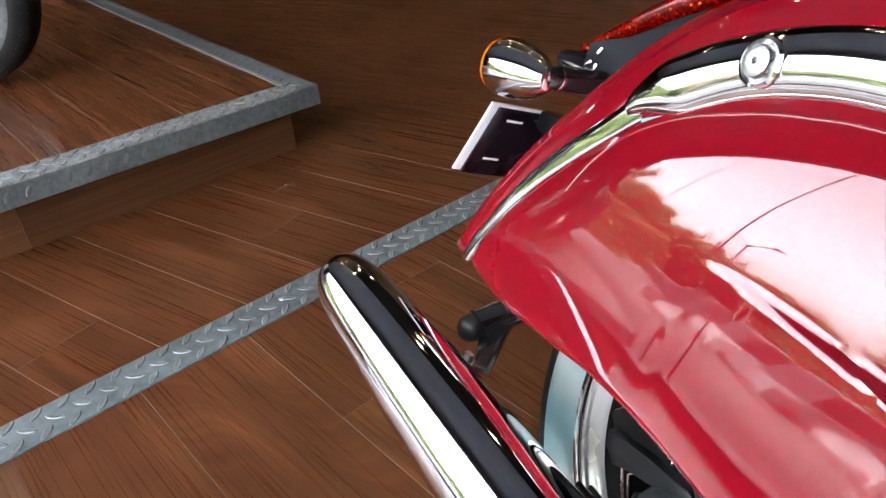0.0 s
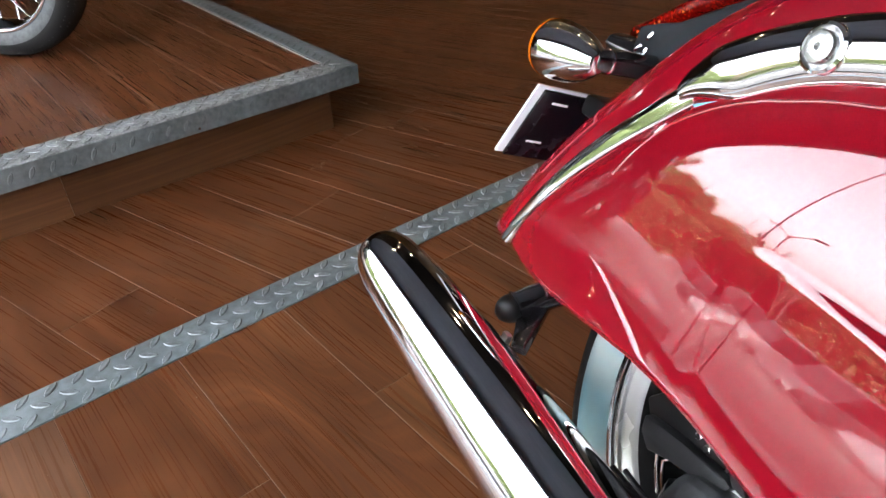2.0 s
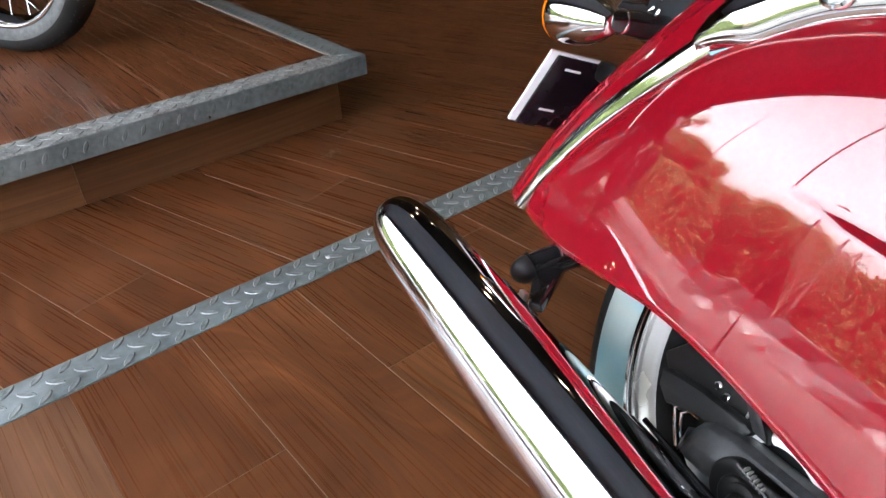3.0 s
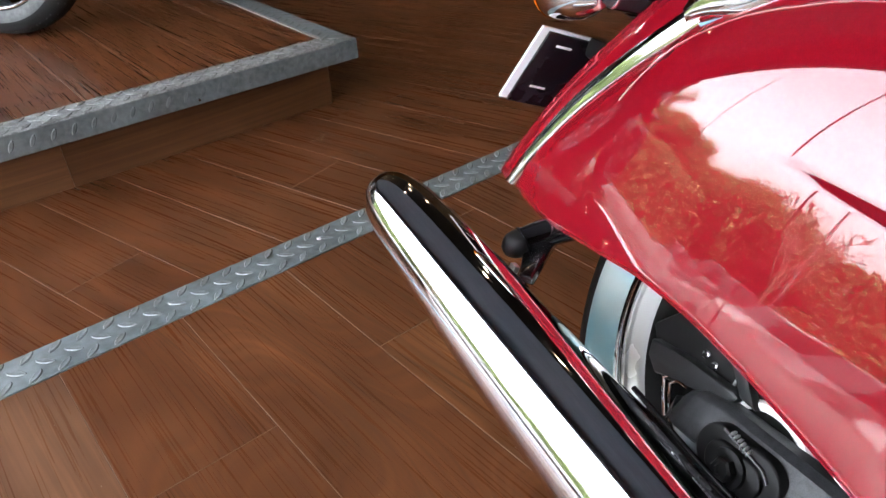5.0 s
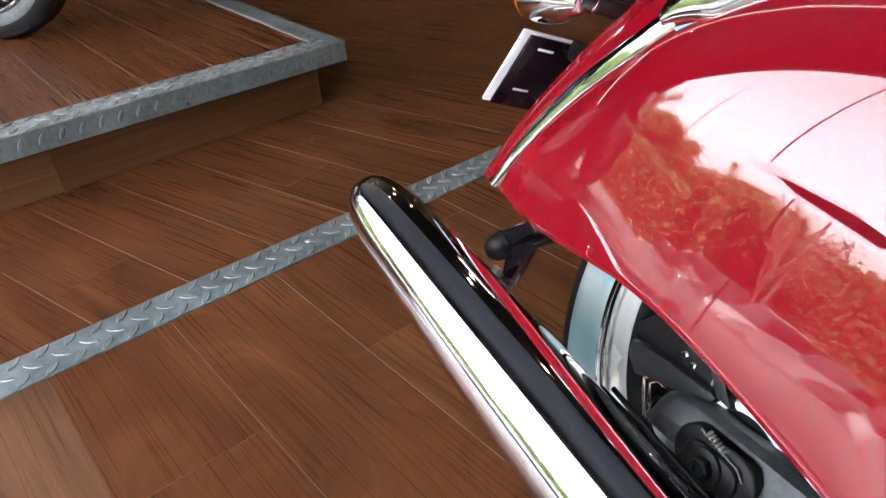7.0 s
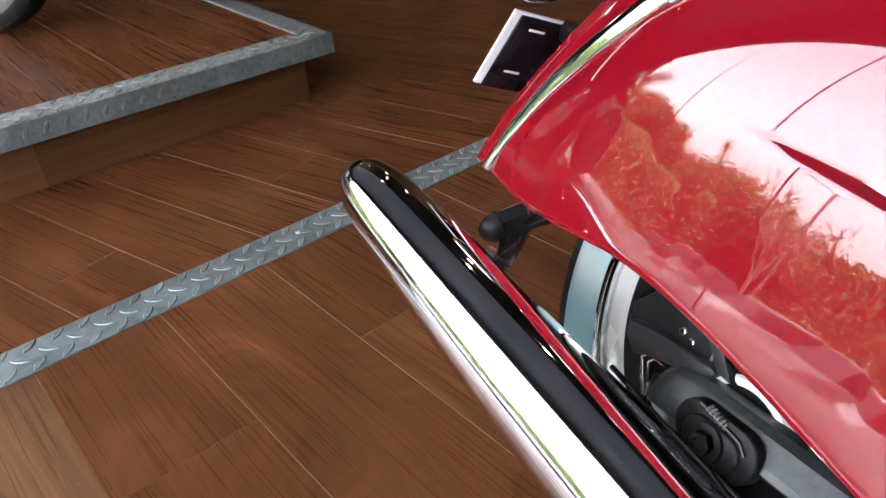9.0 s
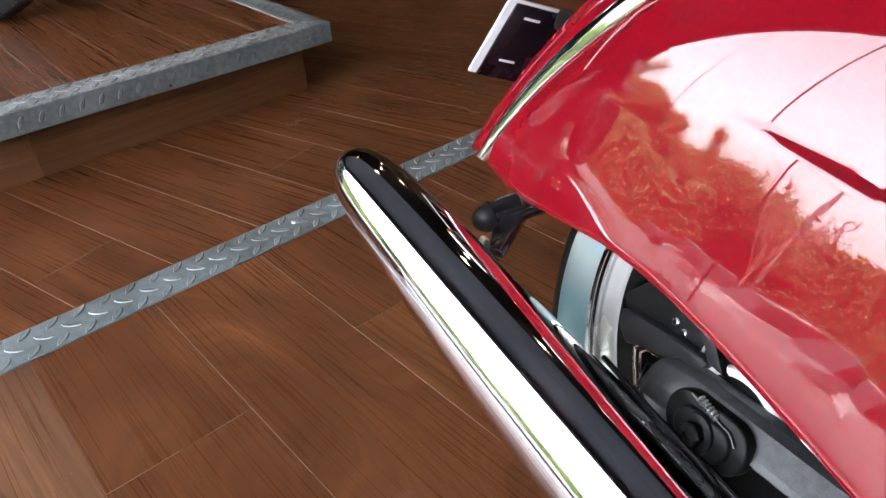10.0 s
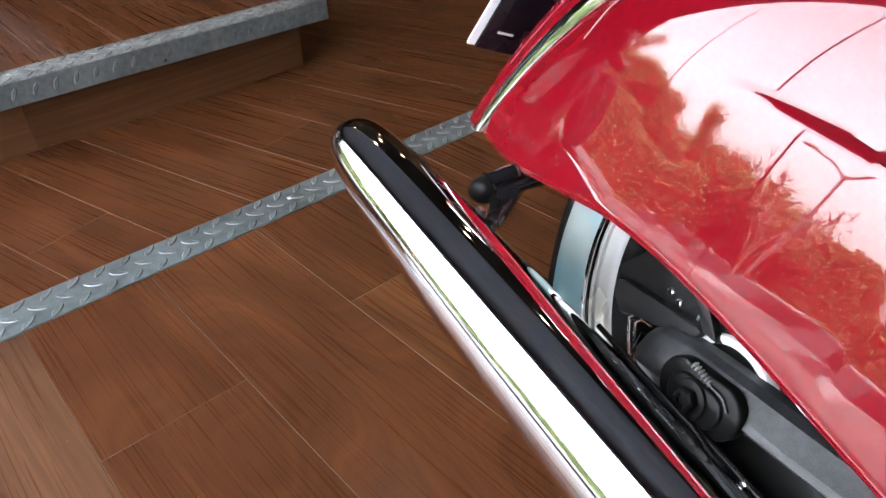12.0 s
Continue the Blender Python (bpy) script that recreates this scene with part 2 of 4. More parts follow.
lb = lamp_glow.node_tree.nodes["Principled BSDF"]
lb.inputs["Emission Color"].default_value = (1.0, 0.72, 0.42, 1)
lb.inputs["Emission Strength"].default_value = 7.0


# mesh helpers -----------------------------------------------------------------
def finish(name, bm, mat, smooth=True, mats=()):
    me = bpy.data.meshes.new(name)
    bmesh.ops.recalc_face_normals(bm, faces=bm.faces)
    bm.to_mesh(me)
    bm.free()
    me.materials.append(mat)
    for m in mats:
        me.materials.append(m)
    if smooth:
        for p in me.polygons:
            p.use_smooth = True
        me.set_sharp_from_angle(angle=radians(38))
    return me


def part(name, bm, mat, parent, label="", smooth=True, mats=()):
    ob = new(name, finish(name, bm, mat, smooth, mats))
    ob.parent = parent
    if label:
        tagged(ob, label)
    return ob


def thing(name, at=None):
    ob = new(name)
    ob.empty_display_size = 0.1
    if at is not None:
        ob.matrix_basis = at
    return ob


def box(bm, x0, x1, y0, y1, z0, z1, bevel=0.0, segments=2):
    vs = [bm.verts.new((x, y, z)) for x in (x0, x1) for y in (y0, y1) for z in (z0, z1)]
    fs = [bm.faces.new([vs[i] for i in q]) for q in ((0, 1, 3, 2), (4, 6, 7, 5), (0, 4, 5, 1), (2, 3, 7, 6), (0, 2, 6, 4), (1, 5, 7, 3))]
    if bevel:
        es = list({e for f in fs for e in f.edges})
        bmesh.ops.bevel(bm, geom=es, offset=bevel, segments=segments, profile=0.5, affect="EDGES")
    return bm


def rings(bm, loops, closed=True, cap=True):
    """Skin a row of loops of points."""
    rows = [[bm.verts.new(p) for p in loop] for loop in loops]
    n = len(rows[0])
    for a, b in zip(rows, rows[1:]):
        for i in range(n if closed else n - 1):
            bm.faces.new((a[i], a[(i + 1) % n], b[(i + 1) % n], b[i]))
    if cap and closed:
        bm.faces.new(rows[0])
        bm.faces.new(rows[-1])
    return bm


def lathe(bm, origin, axis, profile, n=40, cap=True):
    """profile: rows of (distance along the axis, radius)."""
    o, a = Vector(origin), Vector(axis).normalized()
    s = a.orthogonal().normalized()
    t = a.cross(s)
    loops = []
    for u, r in profile:
        c = o + a * u
        loops.append([c + (s * math.cos(k) + t * math.sin(k)) * max(r, 1e-5) for k in (2 * math.pi * i / n for i in range(n))])
    return rings(bm, loops, True, cap)


def tube(bm, points, radius, n=10):
    """A round bar along points; radius: one number or one a point."""
    ps = [Vector(p) for p in points]
    rs = radius if isinstance(radius, (list, tuple)) else [radius] * len(ps)
    loops, s = [], None
    for i, p in enumerate(ps):
        a = (ps[min(i + 1, len(ps) - 1)] - ps[max(i - 1, 0)]).normalized()
        s = a.orthogonal().normalized() if s is None else (s - a * s.dot(a)).normalized()
        t = a.cross(s)
        loops.append([p + (s * math.cos(k) + t * math.sin(k)) * rs[i] for k in (2 * math.pi * j / n for j in range(n))])
    return rings(bm, loops)


def clip(poly, px, py, nx, ny):
    """Keep the side of the polygon where (p - (px, py)) . (nx, ny) >= 0."""
    out = []
    for i, a in enumerate(poly):
        b = poly[(i + 1) % len(poly)]
        da, db = (a[0] - px) * nx + (a[1] - py) * ny, (b[0] - px) * nx + (b[1] - py) * ny
        if da >= 0:
            out.append(a)
        if (da >= 0) != (db >= 0):
            k = da / (da - db)
            out.append((a[0] + (b[0] - a[0]) * k, a[1] + (b[1] - a[1]) * k))
    return out


def plank_mesh(poly, m_inv, thick, ease=0.0005):
    """A board: its outline in the room, drawn in the board's own axes, with an eased top edge."""
    pts = [m_inv @ Vector((x, y, 0)) for x, y in poly]
    c = sum(pts, Vector()) / len(pts)
    def loop(inset, z):
        return [Vector((p.x + (c.x - p.x) / max(abs(c.x - p.x), 1e-6) * min(inset, abs(c.x - p.x)), p.y + (c.y - p.y) / max(abs(c.y - p.y), 1e-6) * min(inset, abs(c.y - p.y)), z)) for p in pts]
    bm = bmesh.new()
    rings(bm, [loop(0, -thick), loop(0, -ease), loop(ease, 0)])
    for f in bm.faces:
        f.material_index = 0 if len(f.verts) == len(pts) and f.calc_center_median().z > -1e-5 else 1
    return bm


# floor ------------------------------------------------------------------------
X0, X1, Y0, Y1, H = -1.25, 4.2, -3.6, 8.0, 3.0
STRIP = 0.092
floor = thing("floor")
tagged(floor, "dark walnut laminate floor with a worn satin sheen", "floor", kind="structure")
bm = bmesh.new()
box(bm, X0, X1, Y0, Y1, -0.15, -0.0022)
part("subfloor", bm, core, floor, "light brown board core between the planks", smooth=False)
rng = random.Random(4)
GAP = 0.0006


def lay(parent, origin, angle, width, length, z, halfplanes, starts, extent, mat, thick=0.002, pale={}):
    """Boards along the turned y axis, row by row, cut by the half planes."""
    base = Matrix.Translation((origin[0], origin[1], z)) @ Matrix.Rotation(radians(angle), 4, "Z")
    for row in range(extent[0], extent[1]):
        start = starts.get(row, rng.uniform(0, length))
        j0, j1 = int((extent[2] - start) // length) - 1, int((extent[3] - start) // length) + 1
        for j in range(j0, j1):
            x0, x1 = row * width + GAP / 2, (row + 1) * width - GAP / 2
            y0, y1 = start + j * length + GAP / 2, start + (j + 1) * length - GAP / 2
            poly = [base @ Vector(p) for p in ((x0, y0, 0), (x1, y0, 0), (x1, y1, 0), (x0, y1, 0))]
            poly = [(p.x, p.y) for p in poly]
            for h in halfplanes:
                poly = clip(poly, *h)
                if len(poly) < 3:
                    break
            if len(poly) < 3:
                continue
            xs, ys = [p[0] for p in poly], [p[1] for p in poly]
            if max(xs) - min(xs) < 0.004 or max(ys) - min(ys) < 0.004:
                continue
            m = base @ Matrix.Translation((x0 + width / 2, y0 + length / 2, 0))
            ob = part("plank", plank_mesh(poly, m.inverted(), thick), pale.get(row) or pale.get((row, j)) or mat, parent, smooth=False, mats=(core,))
            ob.matrix_basis = m


room = [(X0, 0, 1, 0), (X1, 0, -1, 0), (0, Y0, 0, 1), (0, Y1, 0, -1)]
# room -------------------------------------------------------------------------
def slab(name, label, category, mat, x0, x1, y0, y1, z0, z1):
    bm = bmesh.new()
    box(bm, x0, x1, y0, y1, z0, z1)
    ob = new(name, finish(name, bm, mat, False))
    return tagged(ob, label, category, kind="structure")


slab("ceiling", "black painted showroom ceiling", "ceiling", ceiling_black, X0 - 0.2, X1 + 0.2, Y0 - 0.2, Y1 + 0.2, H, H + 0.2)
slab("ceiling_soffit", "lower slate grey soffit along the shop front", "ceiling", ceiling_paint, X0, 1.1, Y0, Y1, H - 0.08, H - 0.002)
slab("wall_south", "plain brown painted showroom wall", "wall", wall_paint, X0, X1, Y0 - 0.2, Y0, -0.15, H)


def panelled_wall(name, x0, x1, y0, y1):
    """A wall with upright wood panels proud of it on the room side."""
    wall = thing(name)
    tagged(wall, "dark wood panelled showroom wall", "wall", kind="structure")
    bm = bmesh.new()
    box(bm, x0, x1, y0, y1, -0.15, H)
    part("backing", bm, wall_paint, wall, smooth=False)
    along_x = (x1 - x0) > (y1 - y0)
    lo, hi = (x0, x1) if along_x else (y0, y1)
    count = int((hi - lo) / 0.6)
    w = (hi - lo) / count
    bm = bmesh.new()
    if along_x:
        box(bm, -w / 2 + 0.004, w / 2 - 0.004, -0.018, 0, 0.02, H - 0.02, 0.003, 1)
    else:
        box(bm, -0.018, 0, -w / 2 + 0.004, w / 2 - 0.004, 0.02, H - 0.02, 0.003, 1)
    me = finish("panel", bm, wood_wall, False)
    for i in range(count):
        ob = new("panel", me)
        ob.parent = wall
        c = lo + (i + 0.5) * w
        ob.matrix_basis = pose(c, y0, 0) if along_x else pose(x0, c, 0)
    return wall


panelled_wall("wall_north", X0, X1, Y1, Y1 + 0.2)
panelled_wall("wall_east", X1, X1 + 0.2, Y0, Y1)

# frameless glazed front on the street side, with a solid wall beside it
LINTEL, GLASS0, GLASS1 = 2.45, -1.9, 5.4
front = thing("window_1")
tagged(front, "tall frameless glazed shop front with a low dark sill", "shop window", kind="structure")
slab("wall_west", "slate grey wall band over the shop front glazing", "wall", ceiling_paint, X0 - 0.2, X0, GLASS0, Y1, LINTEL, H)
slab("wall_corner", "plain brown painted wall beside the glazing", "wall", wall_paint, X0 - 0.2, X0, Y0, GLASS0, -0.15, H)
# added out of view: closes the far glazing to dim the floor there
slab("unseen_wall_far", "unseen brown wall past the glazing, added to darken the far floor", "wall", wall_paint, X0 - 0.2, X0, GLASS1, Y1, -0.15, LINTEL - 0.002)
bm = bmesh.new()
box(bm, X0 - 0.12, X0, GLASS0, GLASS1, -0.15, 0.05, 0.006)
part("window_sill", bm, frame_paint, front)
bm = bmesh.new()
box(bm, X0 - 0.1, X0 - 0.02, GLASS0, GLASS1, LINTEL - 0.05, LINTEL, 0.004)
part("window_head", bm, frame_paint, front)
JOINTS = (0.95, 2.2)
for c in JOINTS:
    bm = bmesh.new()
    box(bm, X0 - 0.066, X0 - 0.054, c - 0.0016, c + 0.0016, 0.05, LINTEL - 0.05)
    part("glass_joint", bm, frame_paint, front)
for a, b in zip((GLASS0,) + JOINTS, JOINTS + (GLASS1,)):
    bm = bmesh.new()
    box(bm, X0 - 0.064, X0 - 0.056, a + 0.0016, b - 0.0016, 0.05, LINTEL - 0.05)
    ob = part("pane", bm, glass, front, smooth=False)
    ob.visible_shadow = False

# recessed warm downlights
bm = bmesh.new()
lathe(bm, (0, 0, -0.012), (0, 0, 1), [(0, 0.062), (0.0, 0.075), (0.006, 0.078), (0.012, 0.078)], 28, False)
ring_me = finish("trim_ring", bm, chrome_dull)
bm = bmesh.new()
lathe(bm, (0, 0, -0.006), (0, 0, 1), [(0, 0.030), (0.004, 0.030)], 20)
glow_me = finish("bulb", bm, lamp_glow)
lamp = thing("ceiling_light", pose(1.7, -0.8, H - 0.002))
tagged(lamp, "small round warm recessed ceiling downlight", "ceiling light", "showroom downlights")
for nm, me in (("trim_ring", ring_me), ("bulb", glow_me)):
    o = new(nm, me)
    o.parent = lamp
lamp_rng = random.Random(12)
for lx in (1.5, 2.5, 3.6):
    for ly in (-0.2, 0.9, 2.1, 3.5, 5.4):
        copy_thing(lamp, pose(lx + lamp_rng.uniform(-0.25, 0.25), ly + lamp_rng.uniform(-0.3, 0.3), H - 0.002))

# tread plate --------------------------------------------------------------------
def lugs(bm, length, width, rows, pitch=0.046, size=0.039, turn0=47, slim=0.2, high=0.0022):
    """Raised lens-shaped lugs on the plane z = 0, x along the plate."""
    for k in range(rows):
        y = width * (k + 0.5) / rows
        turn = turn0 if k % 2 == 0 else -43
        x = pitch * (0.25 if k % 2 == 0 else 0.75)
        while x < length - 0.015:
            c, s = math.cos(radians(turn)), math.sin(radians(turn))
            base, shoulder, crest = [], [], []
            for i in range(10):
                a = 2 * math.pi * i / 10
                u, v = size / 2 * math.cos(a), size * slim * math.sin(a) * abs(math.sin(a)) ** 0.3
                base.append((x + u * c - v * s, y + u * s + v * c, 0.0002))
                shoulder.append((x + 0.93 * u * c - 0.70 * v * s, y + 0.93 * u * s + 0.70 * v * c, high))
                crest.append((x + 0.70 * u * c - 0.30 * v * s, y + 0.70 * u * s + 0.30 * v * c, high * 0.8))
            rings(bm, [base, shoulder, crest])
            x += pitch
    return bm


def tread_part(name, parent, length, width, rows, m, mat, turn0=47, size=0.037, high=0.0019):
    bm = lugs(bmesh.new(), length, width, rows, size=size, turn0=turn0, high=high)
    ob = part(name, bm, mat, parent)
    ob.matrix_basis = m
    tagged(ob, kind="stuff")
    return ob


strip = thing("floor_strip", pose(X0, 0, 0))
tagged(strip, "blue-grey painted steel tread plate strip covering the floor joint", "floor strip")
bm = bmesh.new()
box(bm, 0, X1 - X0, 0.0, STRIP, -0.0015, 0.0035, 0.0012, 2)
part("plate", bm, steel, strip)
tread_part("raised_tread", strip, X1 - X0, STRIP, 3, pose(0, 0, 0.0035), lug_steel)
for k, rx in enumerate((0.109 - X0, 0.95 - X0, -0.75 - X0)):
    bm = bmesh.new()
    lathe(bm, (rx, 0.051, 0.0034), (0, 0, 1), [(0, 0.0058), (0.0012, 0.0054), (0.0018, 0.003)], 16)
    # white paint on the head stands for its reflected light
    part("rivet", bm, white_plastic, strip, "rivet head coloured white for its glint")

# display platform -----------------------------------------------------------------
PX, PY, PZ = 0.644, 0.664, 0.188
SIDE = math.tan(radians(3.2))
platform = thing("display_platform", pose(PX, PY, 0))
tagged(platform, "low walnut laminate display platform edged with grey tread plate", "platform")
PL, PD = PX - X0 - 0.25, Y1 - PY - 0.3


def wedge(bm, outline, z0, z1, bevel=0.0):
    rings(bm, [[(x, y, z0) for x, y in outline], [(x, y, z1) for x, y in outline]])
    if bevel:
        bmesh.ops.bevel(bm, geom=list(bm.edges), offset=bevel, segments=2, profile=0.5, affect="EDGES")
    return bm


bm = bmesh.new()
wedge(bm, [(-PL, 0.06), (-0.085, 0.06), (-0.085 + PD * SIDE, PD), (-PL, PD)], 0.0, PZ - 0.0025)
part("body", bm, core, platform, smooth=False)
for a, b in ((0.0, 0.763), (0.763, PL - 0.08)):
    bm = bmesh.new()
    box(bm, 0.0, PZ - 0.012, a + 0.0002, b - 0.0002, 0, 0.008, 0.0003, 1)
    ob = part("riser_board", bm, wood_riser, platform)
    ob.matrix_basis = Matrix(((0, -1, 0, -0.077), (0, 0, -1, 0.06), (1, 0, 0, 0), (0, 0, 0, 1)))
bm = bmesh.new()
wedge(bm, [(-0.085, 0.058), (-0.077, 0.058), (-0.077 + PD * SIDE, PD), (-0.085 + PD * SIDE, PD)], 0.0, PZ - 0.012)
part("side_riser", bm, wood_riser, platform, smooth=False)
# nosing: an angle of tread plate on the front and on the side
T = 0.003
bm = bmesh.new()
prof = [(0.092, PZ + 0.001), (0.003, PZ + 0.001), (0.0, PZ - 0.002), (0.0, PZ - 0.056), (T, PZ - 0.056), (T, PZ - T), (0.092, PZ - T + 0.001)]
rings(bm, [[(x, y, z) for y, z in prof] for x in (-PL, 0.0)])
bmesh.ops.recalc_face_normals(bm, faces=bm.faces)
for f in bm.faces:
    f.material_index = 1 if f.normal.z > 0.5 else 0
part("front_nosing", bm, steel, platform, "grey painted tread plate nosing, scuffed on top", smooth=False, mats=(worn,))
bm = bmesh.new()
def side_loop(y):
    s = y * SIDE
    return [(s - 0.070, y, PZ + 0.0014), (s - 0.003, y, PZ + 0.0014), (s, y, PZ - 0.002), (s, y, PZ - 0.056), (s - T, y, PZ - 0.056), (s - T, y, PZ - T), (s - 0.070, y, PZ - T + 0.001)]
rings(bm, [side_loop(0.0006), side_loop(PD)])
part("side_nosing", bm, steel, platform, "grey tread plate nosing along the side", smooth=False)
bm = bmesh.new()
wedge(bm, [(-0.077, 0.088), (-0.070, 0.088), (-0.070 + PD * SIDE, PD), (-0.077 + PD * SIDE, PD)], PZ - 0.002, PZ + 0.003)
part("inner_edge", bm, edge_bare, platform, "bright rubbed edge of the plate", smooth=False)
tread_part("top_tread", platform, PL - 0.01, 0.086, 3, pose(-PL, 0.005, PZ + 0.001), worn)
tread_part("front_tread", platform, PL - 0.004, 0.056, 1, pose(-PL, 0, PZ - 0.056, 90, 0, 0), steel, 62, 0.030, 0.0012)
tread_part("side_tread", platform, PD, 0.066, 2, Matrix.Translation((-0.003, 0.004, PZ + 0.0014)) @ Matrix.Rotation(radians(90 - 3.2), 4, "Z"), steel, high=0.0012)
bm = bmesh.new()
lathe(bm, (-0.497, -0.0002, PZ - 0.045), (0, -1, 0), [(0, 0.004), (0.001, 0.0036), (0.0014, 0.002)], 12)
part("rivet", bm, zinc, platform, "bright flat rivet head")


# motorcycle ------------------------------------------------------------------------
AZ, LEAN_L = radians(17.5), radians(21.0)
rear = Vector((math.sin(AZ), math.cos(AZ), 0))
side = Vector((-math.cos(AZ), math.sin(AZ), 0))
upv = Vector((0, 0, 1)) * math.cos(LEAN_L) - side * math.sin(LEAN_L)
lat = upv.cross(rear)
HUB = Vector((0.1073, -0.9517, 0.2644))
BIKE = Matrix(((rear.x, lat.x, upv.x, HUB.x), (rear.y, lat.y, upv.y, HUB.y), (rear.z, lat.z, upv.z, HUB.z), (0, 0, 0, 1)))
bike = thing("motorcycle", BIKE)
tagged(bike, "red cruiser motorcycle with chrome silencer, leaning on its stand", "motorcycle")


def polar(rho, deg, y):
    return Vector((rho * math.cos(radians(deg)), y, rho * math.sin(radians(deg))))


def trim_rho(deg):
    k = max(0.0, 1 - deg / 46.0)
    return 0.368 + 0.090 * k ** 1.7


def crown_rho(deg):
    k = max(0.0, 1 - deg / 40.0)
    return 0.470 + 0.084 * k ** 1.7


HALF = 0.116


def crown_point(deg, a, inner=0.0):
    """a from 0 at the edge on the right, 90 at the top, to 180 on the left."""
    c, s = math.cos(radians(a)), math.sin(radians(a))
    t, r = trim_rho(deg), crown_rho(deg)
    y = (HALF - inner) * math.copysign(abs(c) ** 0.75, c)
    rho = t + (r - inner - t) * abs(s) ** 0.85
    return polar(rho, deg, y)


def shell(name, fn, us, vs, mat, label="", thick=0.0025):
    bm = bmesh.new()
    grid = [[bm.verts.new(fn(u, v)) for v in vs] for u in us]
    for a, b in zip(grid, grid[1:]):
        for i in range(len(vs) - 1):
            bm.faces.new((a[i], a[i + 1], b[i + 1], b[i]))
    ob = part(name, bm, mat, bike, label)
    so = ob.modifiers.new("thickness", "SOLIDIFY")
    so.thickness, so.offset = thick, -1
    return ob


def spread(a, b, n):
    return [a + (b - a) * i / (n - 1) for i in range(n)]


# crown of the rear mudguard
def crown_tip(deg, a):
    # the hem drops a little below the trim at the tail
    d = deg
    if deg < 4:
        d = deg - 2.0 * math.sin(radians(a)) ** 2
    return crown_point(d, a)


shell("rear_mudguard", crown_tip, spread(0.9, 150, 84), spread(0, 180, 49), red, "glossy red rear mudguard crown")


def top_z(x):
    """Height of the trim line over x."""
    lo, hi = -2.0, 150.0
    for _ in range(30):
        mid = (lo + hi) / 2
        if trim_rho(mid) * math.cos(radians(mid)) > x:
            lo = mid
        else:
            hi = mid
    return trim_rho(lo) * math.sin(radians(lo))


def panel_y(x, v, zt):
    """Swell of the side panel: v from 0 at the hem to 1 at the trim."""
    z = v * zt
    u = max(0.0, 0.4585 - x)
    grow = 1 - math.exp(-(u / 0.6034) ** 0.8)
    a = min(1.0, max(1e-5, v))
    low = 0.112 + 0.010 * (1 - math.exp(-u / 0.14))
    arch = a ** 0.30 * (1 - a) ** 0.863 / 0.5148
    y = low + (0.116 - low) * a + 0.0694 * grow * arch + 0.1411 * u * math.sin(math.pi * a) - 0.0232 * grow * math.sin(math.pi * a) ** 2
    y += a * (1 - a) * ((-0.1772 * grow + 0.063 * u) * (1 - 2 * a) - 0.80 * grow * u)
    front = min(1.0, max(0.0, (u - 0.30) / 0.25))
    y -= 0.030 * front * front * (3 - 2 * front) * a * (1 - a) ** 2
    # flat hem
    y += 0.002 * math.exp(-(z / 0.004) ** 2)
    # pressed spear line, opening forwards
    if x < 0.082:
        k = min(1.0, (0.082 - x) / 0.20)
        lowz, highz = 0.1885 - 0.006 * k, 0.1885 + 0.004 * k
        t = min(1.0, max(0.0, (z - lowz) / max(highz - lowz, 1e-4)))
        t = t * t * (3 - 2 * t)
        y += 0.009 * k * (1 - t) * min(1.0, max(0.0, (z - 0.02) / 0.08))
    return y


HEM = [(-0.30, -0.035), (-0.17, -0.014), (-0.09, -0.001), (-0.03, 0.008), (0.05, 0.0165), (0.12, 0.018), (0.20, 0.011), (0.27, 0.004), (0.34, -0.004), (0.40, -0.004), (0.4535, 0.002)]


def hem_lift(x):
    return 0.011 * min(1.0, max(0.0, (0.38 - x) / 0.22)) ** 1.5


def hem_z(x):
    return 0.004 + hem_lift(x) + float(np.mean(np.interp([x + k for k in (-0.03, -0.015, 0, 0.015, 0.03)], [p[0] for p in HEM], [p[1] for p in HEM])))


@functools.lru_cache(maxsize=None)
def widest(x):
    """Height and swell at the widest place under the spear line."""
    zb, zt = hem_z(x), top_z(x) - 0.002
    low = zb - hem_lift(x)
    best = max((panel_y(x, (z - low) / max(zt - low, 1e-3), zt), z) for z in spread(zb, max(zb + 0.001, min(0.176, zt - 0.008)), 60))
    return best[1], best[0]


def panel_point(x, v):
    zt = top_z(x) - 0.002
    low = hem_z(x) - hem_lift(x)
    zp, yp = widest(x)
    keep = 0.12 + 0.45 * min(1.0, max(0.0, (x - 0.14) / 0.18))
    # the flatter flank carries the hem outwards and a little up
    old_hem = panel_y(x, (hem_z(x) - low) / max(zt - low, 1e-3), zt)
    zb = hem_z(x) + 0.48 * (1 - keep) * (yp - old_hem)
    z = zb + v * max(zt - zb, 0.0)
    y = panel_y(x, (z - low) / max(zt - low, 1e-3), zt)
    if z < zp:
        y = yp - (yp - y) * keep
        y -= 0.004 * math.exp(-((z - zb) / 0.004) ** 2)
    elif x < 0.082:
        # flat up to the spear line, which takes up the step
        k = min(1.0, (0.082 - x) / 0.20)
        lowz, highz = 0.1885 - 0.006 * k, 0.1885 + 0.004 * k
        t = min(1.0, max(0.0, (z - lowz) / max(highz - lowz, 1e-4)))
        t = t * t * (3 - 2 * t)
        y += 0.88 * (yp - y if z < lowz else yp - panel_y(x, (lowz - low) / (zt - low), zt)) * (1 - t) * min(1.0, k * 4)
    return Vector((x, y, z))


